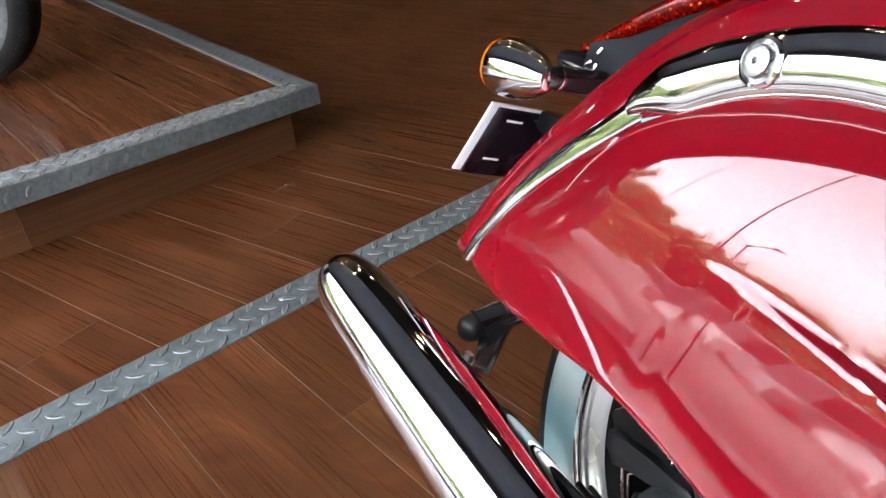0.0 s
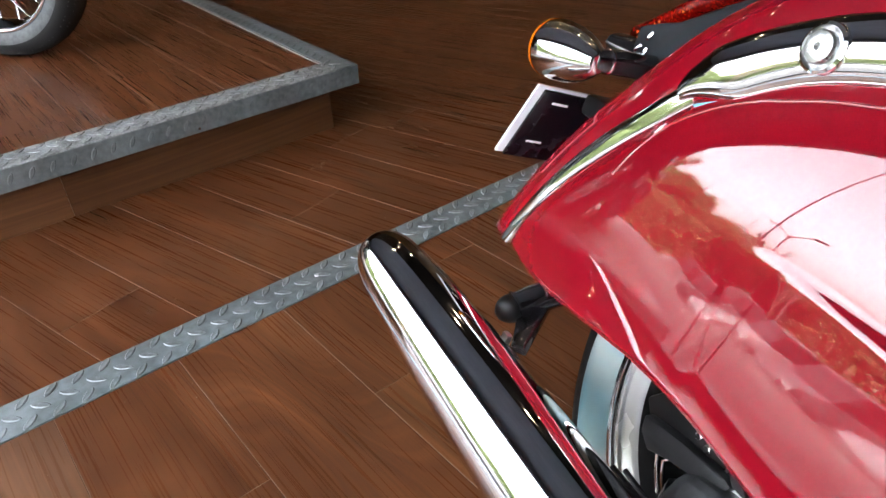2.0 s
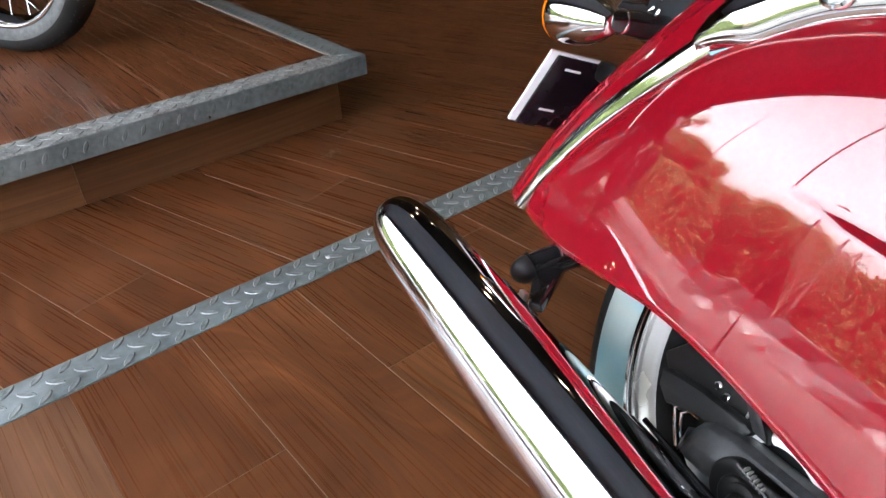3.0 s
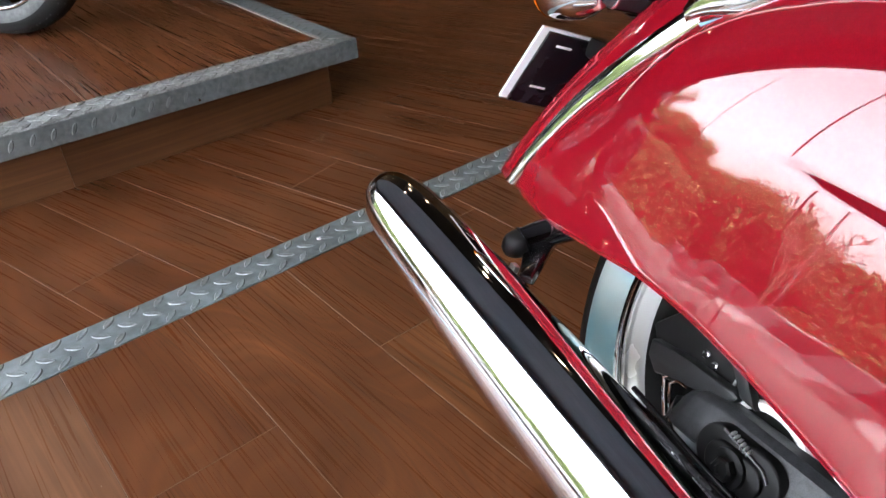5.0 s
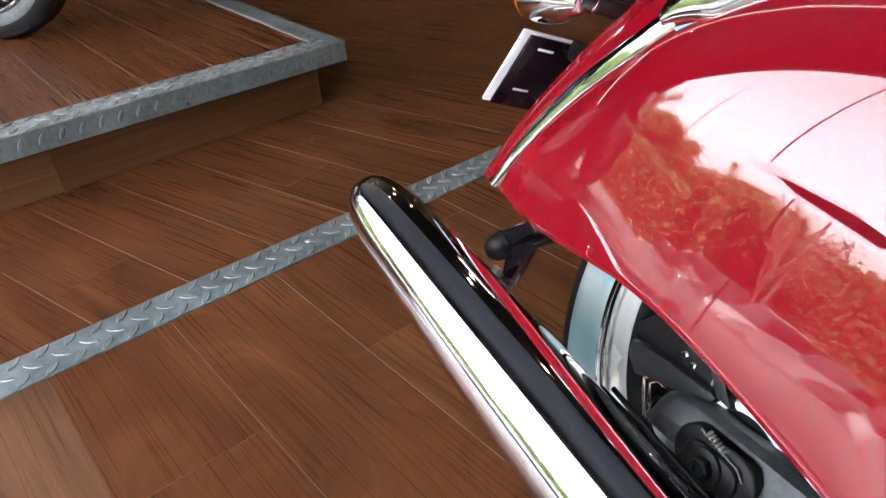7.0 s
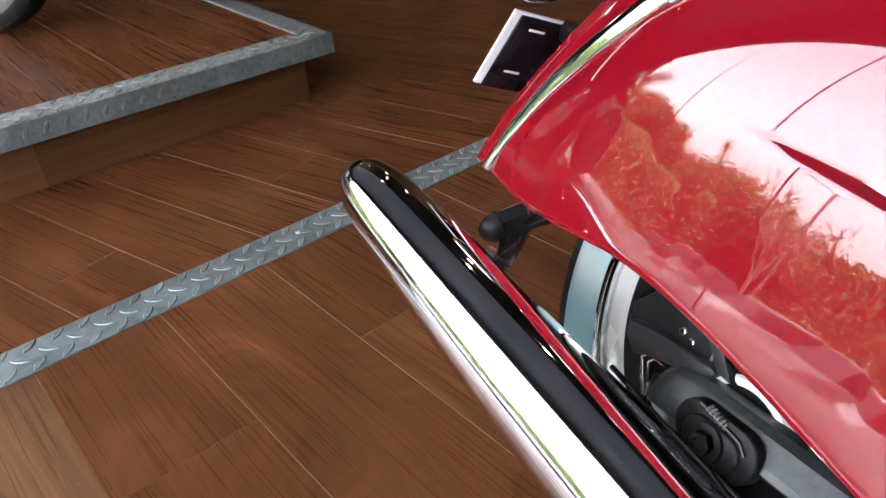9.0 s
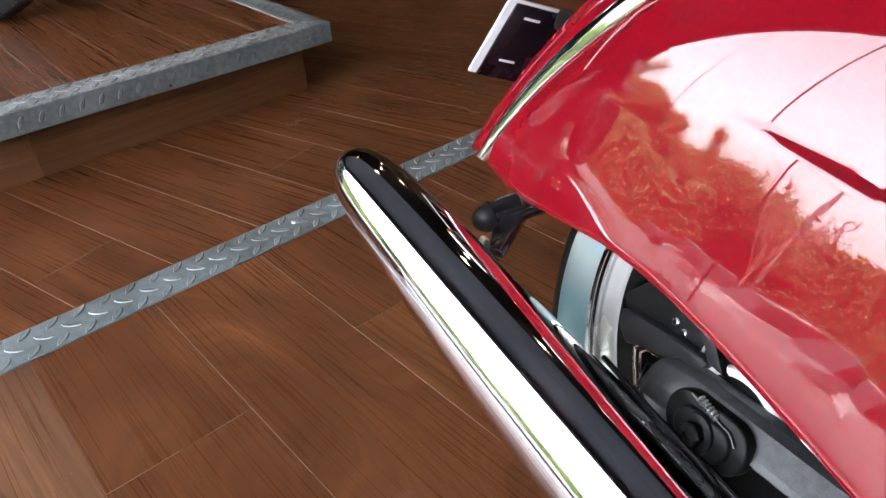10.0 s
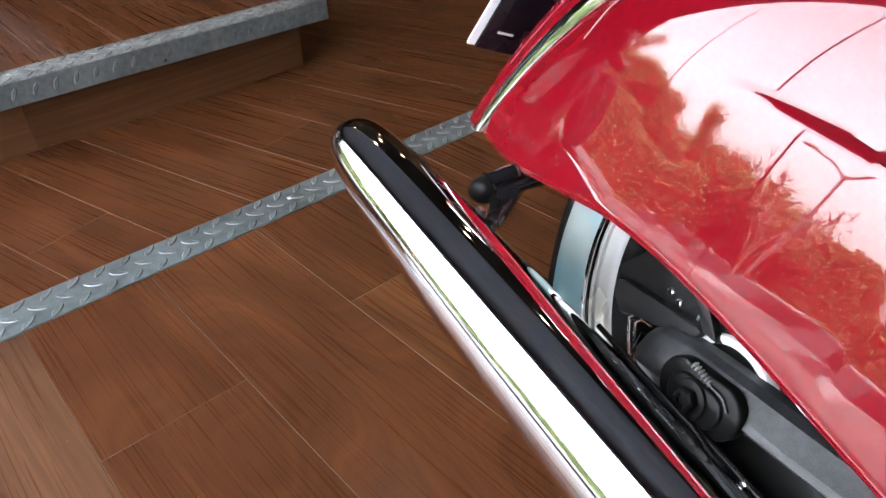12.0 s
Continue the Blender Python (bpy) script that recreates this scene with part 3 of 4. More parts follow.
def panel_left(x, v):
    p = panel_point(x, v)
    return Vector((p.x, -p.y, p.z))


xs = spread(0.4535, -0.30, 120)
vs = [k * k * (3 - 2 * k) * 0.6 + k * 0.4 for k in spread(0, 1, 110)]
shell("side_panel", panel_point, xs, vs, red, "swelling red side panel with a pressed spear line")
shell("side_panel", panel_left, xs[::4], vs[::4], red)


# raised bead inside the panel's upper edge, added for the highlight along its crease
def bead_centre(deg):
    c = polar(float(np.interp(deg, (32, 38, 45, 56, 68, 80, 95), (0.333, 0.341, 0.3465, 0.341, 0.3325, 0.3312, 0.335))), deg, 0)
    zb, zt = panel_point(c.x, 0.0).z, panel_point(c.x, 1.0).z
    return panel_point(c.x, min(1.0, (c.z - zb) / (zt - zb))) - Vector((0, 0.0006, 0.0003))


bm = bmesh.new()
degs = spread(32, 95, 90)
tube(bm, [bead_centre(d) for d in degs], [0.0016] * len(degs), 10)
part("crease_highlight_bead", bm, red, bike)


# chrome trim under the crown
def trim_strip(sign):
    bm = bmesh.new()
    loops = []
    for deg in spread(1.0, 49.6, 40):
        w = 0.0112 + 0.0046 * min(1, max(0, deg) / 30)
        c = polar(trim_rho(deg), deg, sign * (HALF + 0.001))
        out = polar(1, deg, 0)
        loops.append([c + out * (w * math.copysign(abs(math.cos(k)) ** 0.8, math.cos(k))) + Vector((0, sign * 0.007 * math.sin(k) ** 0.7 if math.sin(k) > 0 else sign * 0.002 * math.sin(k), 0)) for k in (2 * math.pi * i / 24 for i in range(24))])
    rings(bm, loops)
    return part("trim_strip", bm, chrome, bike, "half-round chrome trim strip")


trim_strip(1)
trim_strip(-1)


# chrome rail with its fixing
def rail(sign):
    bm = bmesh.new()
    loops = []
    for deg in spread(46.8, 120, 64):
        k = min(1.0, (deg - 46.5) / 9.0) ** 0.6
        kl = min(1.0, max(0.0, (deg - 46.5) / 13.0))
        lower, upper = 0.3665 - 0.0255 * kl * kl * (3 - 2 * kl), 0.374 + 0.028 * k
        mid, half_h = (lower + upper) / 2, (upper - lower) / 2
        deep = (0.014 + 0.008 * k) * min(1.0, (deg - 46.2) / 1.2)
        c = polar(mid, deg, sign * (0.110 + 0.004))
        out = polar(1, deg, 0)
        loop = []
        for i in range(28):
            a = 2 * math.pi * i / 28
            u, w = math.cos(a), math.sin(a)
            loop.append(c + out * (half_h * u) + Vector((0, sign * (deep * abs(w) ** (0.22 + 0.53 * min(1.0, (deg - 46.5) / 22.0)) if w > 0 else -0.008 * abs(w)) - sign * 0.002 * k * max(0, u), 0)))
        loops.append(loop)
    rings(bm, loops)
    return part("fender_rail", bm, chrome, bike, "broad rounded chrome rail ending in a point")


rail(1)
rail(-1)
bc = Vector((0.117, 0.128, 0.353))
bm = bmesh.new()
lathe(bm, bc - Vector((0, 0.006, 0)), (0, 1, 0), [(0, 0.0195), (0.012, 0.0205), (0.016, 0.020), (0.0175, 0.0175), (0.014, 0.0155), (0.013, 0.013)], 40, False)
stud = part("rail_stud", bm, chrome, bike, "round chrome stud with a socket bolt")
bm = bmesh.new()
lathe(bm, bc + Vector((0, 0.002, 0)), (0, 1, 0), [(0, 0.0135), (0.011, 0.0135), (0.0135, 0.0120), (0.0145, 0.008), (0.0145, 0.0031)], 36, False)
part("bolt_head", bm, bolt_steel, stud)
bm = bmesh.new()
lathe(bm, bc + Vector((0, 0.0132, 0)), (0, 1, 0), [(0.0033, 0.0032), (0.0, 0.0032), (0.0, 0.0001)], 6, False)
part("hex_socket", bm, bolt_steel, stud, smooth=False)
# dark slot near the rail's point
bm = bmesh.new()
tube(bm, [polar(0.381, 51.6, 0.1265), polar(0.374, 52.6, 0.1285), polar(0.366, 52.3, 0.128)], [0.001, 0.0034, 0.001], 8)
part("rail_slot", bm, black_gloss, bike, "small dark slot in the rail's point")

# scrap of blue protective film under the rail's point
film_blue = material("blue_protective_film", (0.16, 0.42, 0.52), 0.25)
bm = bmesh.new()
rings(bm, [[polar(0.3490 - 0.010 * k, 50.0 + 8.0 * k, y) for y in (0.1225, 0.1235)] + [polar(0.3560 - 0.012 * k, 50.0 + 8.0 * k, y) for y in (0.1270, 0.1260)] for k in spread(0.0, 1.0, 8)])
part("film_scrap", bm, film_blue, bike, "scrap of blue protective film")

# tail lamp on the crown
def side_slab(outline, half_y, crownness=0.0, n=13):
    """A body drawn in the side plane (x, z), as wide as half_y, narrowing to its flanks."""
    bm = bmesh.new()
    cx, cz = sum(p[0] for p in outline) / len(outline), sum(p[1] for p in outline) / len(outline)
    loops = []
    for y in spread(-1, 1, n):
        k = 1 - crownness * (1 - math.sqrt(max(0.0, 1 - abs(y) ** 2.6)))
        loops.append([(cx + (x - cx) * (0.9 + 0.1 * k), half_y * y, cz + (z - cz) * k) for x, z in outline])
    return rings(bm, loops)


LENS = [(0.506, 0.3035, 0.2985, 0.006), (0.490, 0.312, 0.3005, 0.018), (0.462, 0.323, 0.305, 0.028), (0.430, 0.341, 0.318, 0.034), (0.400, 0.359, 0.331, 0.038), (0.366, 0.381, 0.350, 0.040), (0.331, 0.400, 0.370, 0.040), (0.296, 0.409, 0.386, 0.034), (0.288, 0.402, 0.392, 0.020)]
bm = bmesh.new()
lens_loops = []
for k in spread(0, len(LENS) - 1, 33):
    lx, zt, zb, hw = (float(np.interp(k, range(len(LENS)), [row[c] for row in LENS])) for c in range(4))
    lens_loops.append([(lx, hw * math.copysign(abs(math.cos(a)) ** 0.7, math.cos(a)), (zt + zb) / 2 + (zt - zb) / 2 * math.copysign(abs(math.sin(a)) ** 0.7, math.sin(a))) for a in (2 * math.pi * i / 28 for i in range(28))])
rings(bm, lens_loops)
tail = part("tail_lamp", bm, tail_red, bike, "red faceted tail lamp lens")
rf = random.Random(9)
# small orange cones along the flanks stand for glints in the lens
bm = bmesh.new()
for k in spread(1.6, 6.8, 40):
    lx, zt, zb, hw = (float(np.interp(k, range(len(LENS)), [row[c] for row in LENS])) for c in range(4))
    for sy in (1, -1):
        h = rf.random() ** 2
        p = Vector((lx + rf.uniform(-0.003, 0.003), sy * hw * (1 - 0.25 * h), zb + (zt - zb) * (0.25 + 0.6 * h)))
        bmesh.ops.create_cone(bm, cap_ends=True, segments=4, radius1=rf.uniform(0.0009, 0.0025), radius2=0.0, depth=0.003, matrix=Matrix.Translation(p) @ Vector((rf.uniform(-.5, .5), sy, rf.uniform(-.2, .9))).to_track_quat("Z", "Y").to_matrix().to_4x4())
facets = part("glint_facets", bm, material("orange_glint", (0.95, 0.16, 0.02), 0.12, 0.6), tail, smooth=False)
tagged(facets, kind="stuff")
base_line = [(0.448, 0.311), (0.446, 0.262), (0.420, 0.240), (0.330, 0.320), (0.281, 0.355), (0.288, 0.391), (0.330, 0.370), (0.3836, 0.3375), (0.420, 0.325), (0.457, 0.309)]
body = part("tail_lamp_base", side_slab(base_line, 0.041, 0.25, 17), lamp_base_black, bike, "dark lamp base with chrome clips")
stub_line = [(0.503, 0.299), (0.505, 0.280), (0.498, 0.262), (0.470, 0.250), (0.440, 0.262), (0.438, 0.300), (0.456, 0.306), (0.480, 0.302)]
part("lamp_mount", side_slab(stub_line, 0.0425, 0.85, 25), black_mirror, body, "black glossy lamp mount")
for cy, cx, cz, tilt in ((0.042, 0.4213, 0.309, 25), (0.042, 0.421, 0.289, 15), (0.041, 0.436, 0.291, 35)):
    bm = bmesh.new()
    box(bm, -0.0026, 0.0026, -0.003, 0.003, -0.0068, 0.0068, 0.002)
    clipb = part("lamp_clip", bm, chrome, body, "chrome clip")
    clipb.matrix_basis = pose(cx, cy, cz, 0, -tilt, 15)

# turn signals
def bullet(sign):
    o = Vector((0.405, sign * 0.116, 0.266))
    a = Vector((1.0, 0.0, -0.07)).normalized()
    bm = bmesh.new()
    prof = [(-0.004, 0.008), (-0.002, 0.0125), (0.003, 0.0158), (0.010, 0.0198), (0.020, 0.0248), (0.034, 0.0299), (0.052, 0.0342), (0.072, 0.0368), (0.086, 0.0373), (0.092, 0.0368)]
    lathe(bm, o, a, prof, 44)
    shell_ob = part("turn_signal", bm, chrome, bike, "chrome bullet turn signal with an amber lens")
    bm = bmesh.new()
    lathe(bm, o, a, [(0.090, 0.0374), (0.095, 0.0372), (0.101, 0.034), (0.106, 0.023), (0.108, 0.0)], 44, False)
    part("lens", bm, amber, shell_ob, "amber lens")
    bm = bmesh.new()
    e = o + a * 0.006
    tube(bm, [e + Vector((0, 0, 0.002)), e + Vector((-0.004, -sign * 0.03, 0.006)), e + Vector((-0.012, -sign * 0.075, 0.010))], [0.0125, 0.0150, 0.0155], 20)
    part("stem", bm, black_mirror, shell_ob)
    bm = bmesh.new()
    lathe(bm, e + Vector((-0.002, -sign * 0.016, 0.004)), (0.05, -sign, 0.05), [(-0.002, 0.0135), (0.0, 0.015), (0.003, 0.015), (0.005, 0.0135)], 24)
    part("collar", bm, chrome, shell_ob)


bullet(1)
bullet(-1)

# number plate, seen from behind its holder
pm = Vector((0.5285, 0, 0.1545))
pd = Vector((0.555 - 0.502, 0, 0.099 - 0.210)).normalized()
pn = Vector((-pd.z, 0, pd.x))
PM = Matrix(((pn.x, 0, pd.x, pm.x), (0, 1, 0, pm.y), (pn.z, 0, pd.z, pm.z), (0, 0, 0, 1)))
bm = bmesh.new()
box(bm, -0.0015, 0.0035, -0.118, 0.118, -0.062, 0.062, 0.0012)
plate = part("number_plate", bm, white_plastic, bike, "blank white number plate on a black slotted holder")
plate.matrix_basis = PM
bm = bmesh.new()
box(bm, -0.0065, -0.0017, -0.107, 0.107, -0.059, 0.0615, 0.0012)
part("holder", bm, black_plate, plate)
for sy in (1, -1):
    for sz in (-0.042, 0.029):
        bm = bmesh.new()
        box(bm, -0.0075, -0.0066, sy * 0.074 - 0.013, sy * 0.074 + 0.013, sz - 0.0020, sz + 0.0020, 0.0004, 1)
        part("slot", bm, white_disc, plate, "pale slot")
bm = bmesh.new()
box(bm, -0.0072, -0.0066, 0.086, 0.089, -0.020, 0.014)
part("rib", bm, black_gloss, plate)
bm = bmesh.new()
box(bm, 0.38, 0.50, -0.045, 0.045, 0.185, 0.215, 0.008)
part("plate_bracket", bm, black_satin, bike)

# silencers
def silencer(sign):
    ax = Vector((1, 0.1836 * sign, 0.145)).normalized()
    p0 = Vector((0.1278, 0.2097 * sign, -0.0949))
    bm = bmesh.new()
    prof = [(-0.95, 0.030), (-0.90, 0.042), (-0.82, 0.053), (-0.70, 0.0552), (-0.15, 0.0555), (0.0, 0.0548), (0.10, 0.0534), (0.18, 0.0516), (0.25, 0.0496), (0.30, 0.0478), (0.34, 0.0460), (0.375, 0.0438), (0.405, 0.0412), (0.425, 0.0385), (0.440, 0.0355), (0.452, 0.0320), (0.461, 0.0280), (0.466, 0.0245), (0.467, 0.0225), (0.464, 0.0205), (0.43, 0.0200), (0.36, 0.0200)]
    prof = [(l * 0.87 - 0.0226, r * 0.87 * (1.2343 + 0.036 * l * 0.87)) for l, r in prof]
    lathe(bm, p0, ax, prof, 64, False)
    ob = part("silencer", bm, chrome, bike, "long chrome silencer with a rounded tapering end")
    bm = bmesh.new()
    lathe(bm, p0, ax, [(0.292, 0.0212), (0.292, 0.0)], 24, False)
    part("outlet", bm, black_satin, ob)
    return ob


silencer(1)

# silencer hanger with its domed rubber
bm = bmesh.new()
collar = Vector((0.339, 0.152, -0.0245))
dax = Vector((0.04, 0.81, -0.58)).normalized()
lathe(bm, collar, dax, [(0.001, 0.0165), (0.006, 0.0178), (0.013, 0.0172), (0.019, 0.0150), (0.024, 0.0110), (0.0275, 0.006), (0.0285, 0.0)], 30, False)
hang = part("hanger", bm, black_rubber, bike, "black silencer hanger with a domed rubber end")
bm = bmesh.new()
lathe(bm, collar, dax, [(-0.0015, 0.017), (-0.001, 0.0190), (0.0015, 0.0190), (0.002, 0.017)], 30)
part("flange", bm, black_gloss, hang)
bm = bmesh.new()
tube(bm, [collar, (0.336, 0.134, -0.014), (0.332, 0.110, 0.000), (0.328, 0.080, 0.012)], [0.0170, 0.0185, 0.0190, 0.019], 20)
part("hanger_tube", bm, black_mirror, hang)
gusset = [Vector(p) for p in ((0.3307, 0.1500, -0.0393), (0.3262, 0.1120, -0.0143), (0.2528, 0.1850, -0.0343), (0.2712, 0.1900, -0.0414))]
across = (gusset[1] - gusset[0]).cross(gusset[3] - gusset[0]).normalized() * 0.006
bm = bmesh.new()
rings(bm, [[p + across for p in gusset], [p - across for p in gusset]])
bmesh.ops.bevel(bm, geom=list(bm.edges), offset=0.004, segments=3, profile=0.5, affect="EDGES")
part("hanger_bracket", bm, black_mirror, hang)
bm = bmesh.new()
box(bm, 0.2810, 0.2930, 0.1860, 0.1940, -0.0486, -0.0306, 0.002)
part("hanger_lug", bm, chrome_dull, hang, "bright welded lug")

# rear wheel
WC = Vector((0.014, 0, -0.012))
R_T = 0.297
wheel = part("rear_wheel", lathe(bmesh.new(), WC + Vector((0, -0.06, 0)), (0, 1, 0), [(0.0, 0.05), (0.0, 0.035), (0.12, 0.035), (0.12, 0.05)], 36, False), black_satin, bike, "rear wheel with a whitewall tyre and polished rim")
inv = BIKE.inverted()


def tyre_ring(profile, mat, name, label=""):
    bm = bmesh.new()
    lathe(bm, WC, (0, 1, 0), profile, 96, False)
    for v in bm.verts:
        w = BIKE @ v.co
        if w.z < 0.0005:
            w.z = 0.0005
            v.co = inv @ w
    return part(name, bm, mat, wheel, label)


tyre_ring([(-0.055, 0.212), (-0.066, 0.222), (-0.074, 0.245), (-0.072, 0.266), (-0.060, 0.281), (-0.040, 0.288), (0.0, R_T), (0.040, 0.294), (0.060, 0.287), (0.0700, 0.276), (0.0735, 0.266), (0.0748, 0.259)], rubber, "tyre", "black rubber tread")
tyre_ring([(0.0748, 0.259), (0.0762, 0.257), (0.0768, 0.245), (0.072, 0.228), (0.066, 0.219), (0.060, 0.213)], whitewall, "whitewall", "white sidewall with a bluish wash")
tyre_ring([(0.058, 0.2165), (0.064, 0.2165), (0.0665, 0.2145), (0.0650, 0.2122), (0.0625, 0.2115)], chrome, "rim_lip", "chrome rim lip")
tyre_ring([(0.0620, 0.2112), (0.0650, 0.2100), (0.0655, 0.2078), (0.0630, 0.2062), (0.0600, 0.2058)], chrome, "rim_bead", "chrome rim bead")
tyre_ring([(0.0595, 0.2055), (0.0615, 0.2040), (0.0605, 0.2020), (0.0560, 0.2010), (0.0545, 0.1985), (0.0530, 0.1900), (0.0510, 0.1840), (0.048, 0.1815)], silver, "rim", "silver rim barrel")
tyre_ring([(-0.052, 0.205), (-0.04, 0.19), (0.012, 0.158)], chrome_dull, "rim_inner")
bm = bmesh.new()
lathe(bm, WC, (0, 1, 0), [(0.048, 0.1822), (0.044, 0.178), (0.034, 0.166), (0.014, 0.158), (0.006, 0.150), (0.002, 0.12), (0.006, 0.06), (0.02, 0.05), (0.05, 0.046)], 64, False)
part("hub_disc", bm, black_satin, wheel, "black wheel centre")

# swing arm, adjuster and hub parts seen past the silencer
bm = bmesh.new()
arm_loops = []
for x, zt, zb, yo in [(0.080, -0.060, -0.070, 0.104), (0.075, -0.047, -0.082, 0.110), (0.060, -0.035, -0.092, 0.114), (0.03, -0.0265, -0.088, 0.116), (-0.03, -0.0205, -0.064, 0.116), (-0.07, -0.0170, -0.058, 0.116), (-0.15, -0.0100, -0.048, 0.116), (-0.45, 0.014, -0.014, 0.116)]:
    arm_loops.append([(x, 0.078, zb), (x, 0.100, zb - 0.003), (x, yo, zb + 0.014), (x, yo + 0.002, (zt + zb) / 2 - 0.012), (x, yo, zt - 0.026), (x, yo - 0.010, zt - 0.006), (x, yo - 0.018, zt), (x, 0.078, zt - 0.002)])
rings(bm, arm_loops)
bmesh.ops.bevel(bm, geom=[e for e in bm.edges if e.calc_length() > 0.03], offset=0.002, segments=2, profile=0.5, affect="EDGES")
part("swing_arm", bm, arm_paint, bike, "grey-black cast swing arm")


def pill(bm, cx, cz, half_l, r, tilt, y0, y1, n=28, ease=0.003):
    """A rounded slab lying along x, tilted in the side plane."""
    def loop(rr_, y):
        pts = []
        for i in range(n):
            a = 2 * math.pi * i / n
            u = rr_ * math.cos(a) + (half_l if math.cos(a) >= 0 else -half_l)
            w = rr_ * math.sin(a)
            c, s = math.cos(radians(tilt)), math.sin(radians(tilt))
            pts.append((cx + u * c - w * s, y, cz + u * s + w * c))
        return pts
    return rings(bm, [loop(r, y0), loop(r, y1 - ease), loop(r - ease * 0.4, y1 - ease * 0.3), loop(r - ease, y1)])


bm = bmesh.new()
pill(bm, -0.018, -0.054, 0.020, 0.026, -6, 0.112, 0.124)
adj = part("axle_block", bm, black_satin, bike, "black axle adjuster block with a hex nut")
bm = bmesh.new()
pill(bm, -0.018, -0.057, 0.013, 0.018, -6, 0.123, 0.128)
part("washer_plate", bm, black_satin, adj)
bm = bmesh.new()
lathe(bm, (-0.016, 0.127, -0.058), (0, 1, 0), [(0, 0.019), (0.004, 0.018), (0.005, 0.013)], 32, False)
part("washer", bm, black_satin, adj)
bm = bmesh.new()
lathe(bm, (-0.016, 0.130, -0.058), (0, 1, 0), [(0, 0.011), (0.007, 0.011), (0.009, 0.009), (0.009, 0.006), (0.006, 0.0055), (0.006, 0.0)], 6, False)
part("axle_nut", bm, black_satin, adj, smooth=False)
for i in range(6):
    bm = bmesh.new()
    lathe(bm, (-0.004 - 0.0042 * i, 0.124, -0.0315 - 0.0006 * i), (1, 0, 0.15), [(0, 0.0032), (0.0011, 0.0042), (0.0022, 0.0032)], 14)
    part("adjuster_thread", bm, chrome_dull, adj)
bm = bmesh.new()
tube(bm, [(0.006, 0.1255, -0.0325), (-0.02, 0.1265, -0.0345), (-0.042, 0.126, -0.0365), (-0.050, 0.125, -0.044)], 0.0016, 8)
part("adjuster_rod", bm, black_gloss, adj)
bm = bmesh.new()
lathe(bm, (-0.007, 0.067, -0.0655), (0, 1, 0), [(0, 0.058), (0.008, 0.058), (0.012, 0.0555), (0.013, 0.0515), (0.011, 0.0485), (0.0, 0.048)], 56, False)
cap = part("hub_cap", bm, white_disc, bike, "bright white hub flange")
bm = bmesh.new()
lathe(bm, (-0.007, 0.067, -0.0655), (0, 1, 0), [(0.0, 0.0478), (0.006, 0.0478), (0.004, 0.030), (0.004, 0.0)], 48, False)
part("hub_core", bm, black_satin, cap, "black hub centre")
# black bracket over the hub with bolts and slots
bm = bmesh.new()
rings(bm, [[(0.17, y, -0.030), (0.10, y, 0.055), (-0.02, y, 0.09), (-0.10, y, 0.05), (-0.08, y, -0.01), (0.02, y, -0.036), (0.08, y, -0.052), (0.13, y, -0.075)] for y in (0.060, 0.074)])
bmesh.ops.bevel(bm, geom=list(bm.edges), offset=0.004, segments=2, profile=0.5, affect="EDGES")
brk = part("hub_bracket", bm, black_satin, bike, "black bracket with small bolts")
for bx, bz in ((0.092, -0.016), (0.078, -0.020)):
    bm = bmesh.new()
    lathe(bm, (bx, 0.073, bz), (0, 1, 0), [(0, 0.0042), (0.003, 0.0042), (0.004, 0.003)], 14, False)
    part("bolt", bm, chrome_dull, brk)
for sx in (0.050, 0.040):
    bm = bmesh.new()
    box(bm, sx - 0.0016, sx + 0.0016, 0.074, 0.076, -0.030, 0.0, 0.0006, 1)
    part("rib", bm, chrome_dull, brk)
# cast strut over the hub, with its short branch
bm = bmesh.new()
outline = [(0.150, -0.036), (0.120, -0.031), (0.093, -0.026), (0.040, -0.019), (0.030, -0.021), (0.034, -0.030), (0.045, -0.034), (0.066, -0.043), (0.100, -0.053), (0.128, -0.066), (0.146, -0.054)]
rings(bm, [[(x, y, z) for x, z in outline] for y in (0.076, 0.090)])
bmesh.ops.bevel(bm, geom=list(bm.edges), offset=0.003, segments=2, profile=0.5, affect="EDGES")
strut = part("upper_strut", bm, strut_paint, bike, "black cast strut over the hub")
bm = bmesh.new()
rings(bm, [[(x, y, z) for x, z in [(0.070, 0.014), (0.050, 0.014), (0.012, -0.022), (0.032, -0.022)]] for y in (0.075, 0.087)])
bmesh.ops.bevel(bm, geom=list(bm.edges), offset=0.0025, segments=2, profile=0.5, affect="EDGES")
part("branch", bm, strut_paint, strut)
for dx in (0.0, 0.010):
    bm = bmesh.new()
    tube(bm, [(0.106 - dx, 0.072, -0.106), (0.118 - dx, 0.074, -0.086), (0.125 - dx, 0.075, -0.070), (0.118 - dx, 0.075, -0.061), (0.104 - dx, 0.074, -0.060)], 0.0017, 8)
    part("brake_pipe", bm, chrome, bike, "thin bright bent pipe")
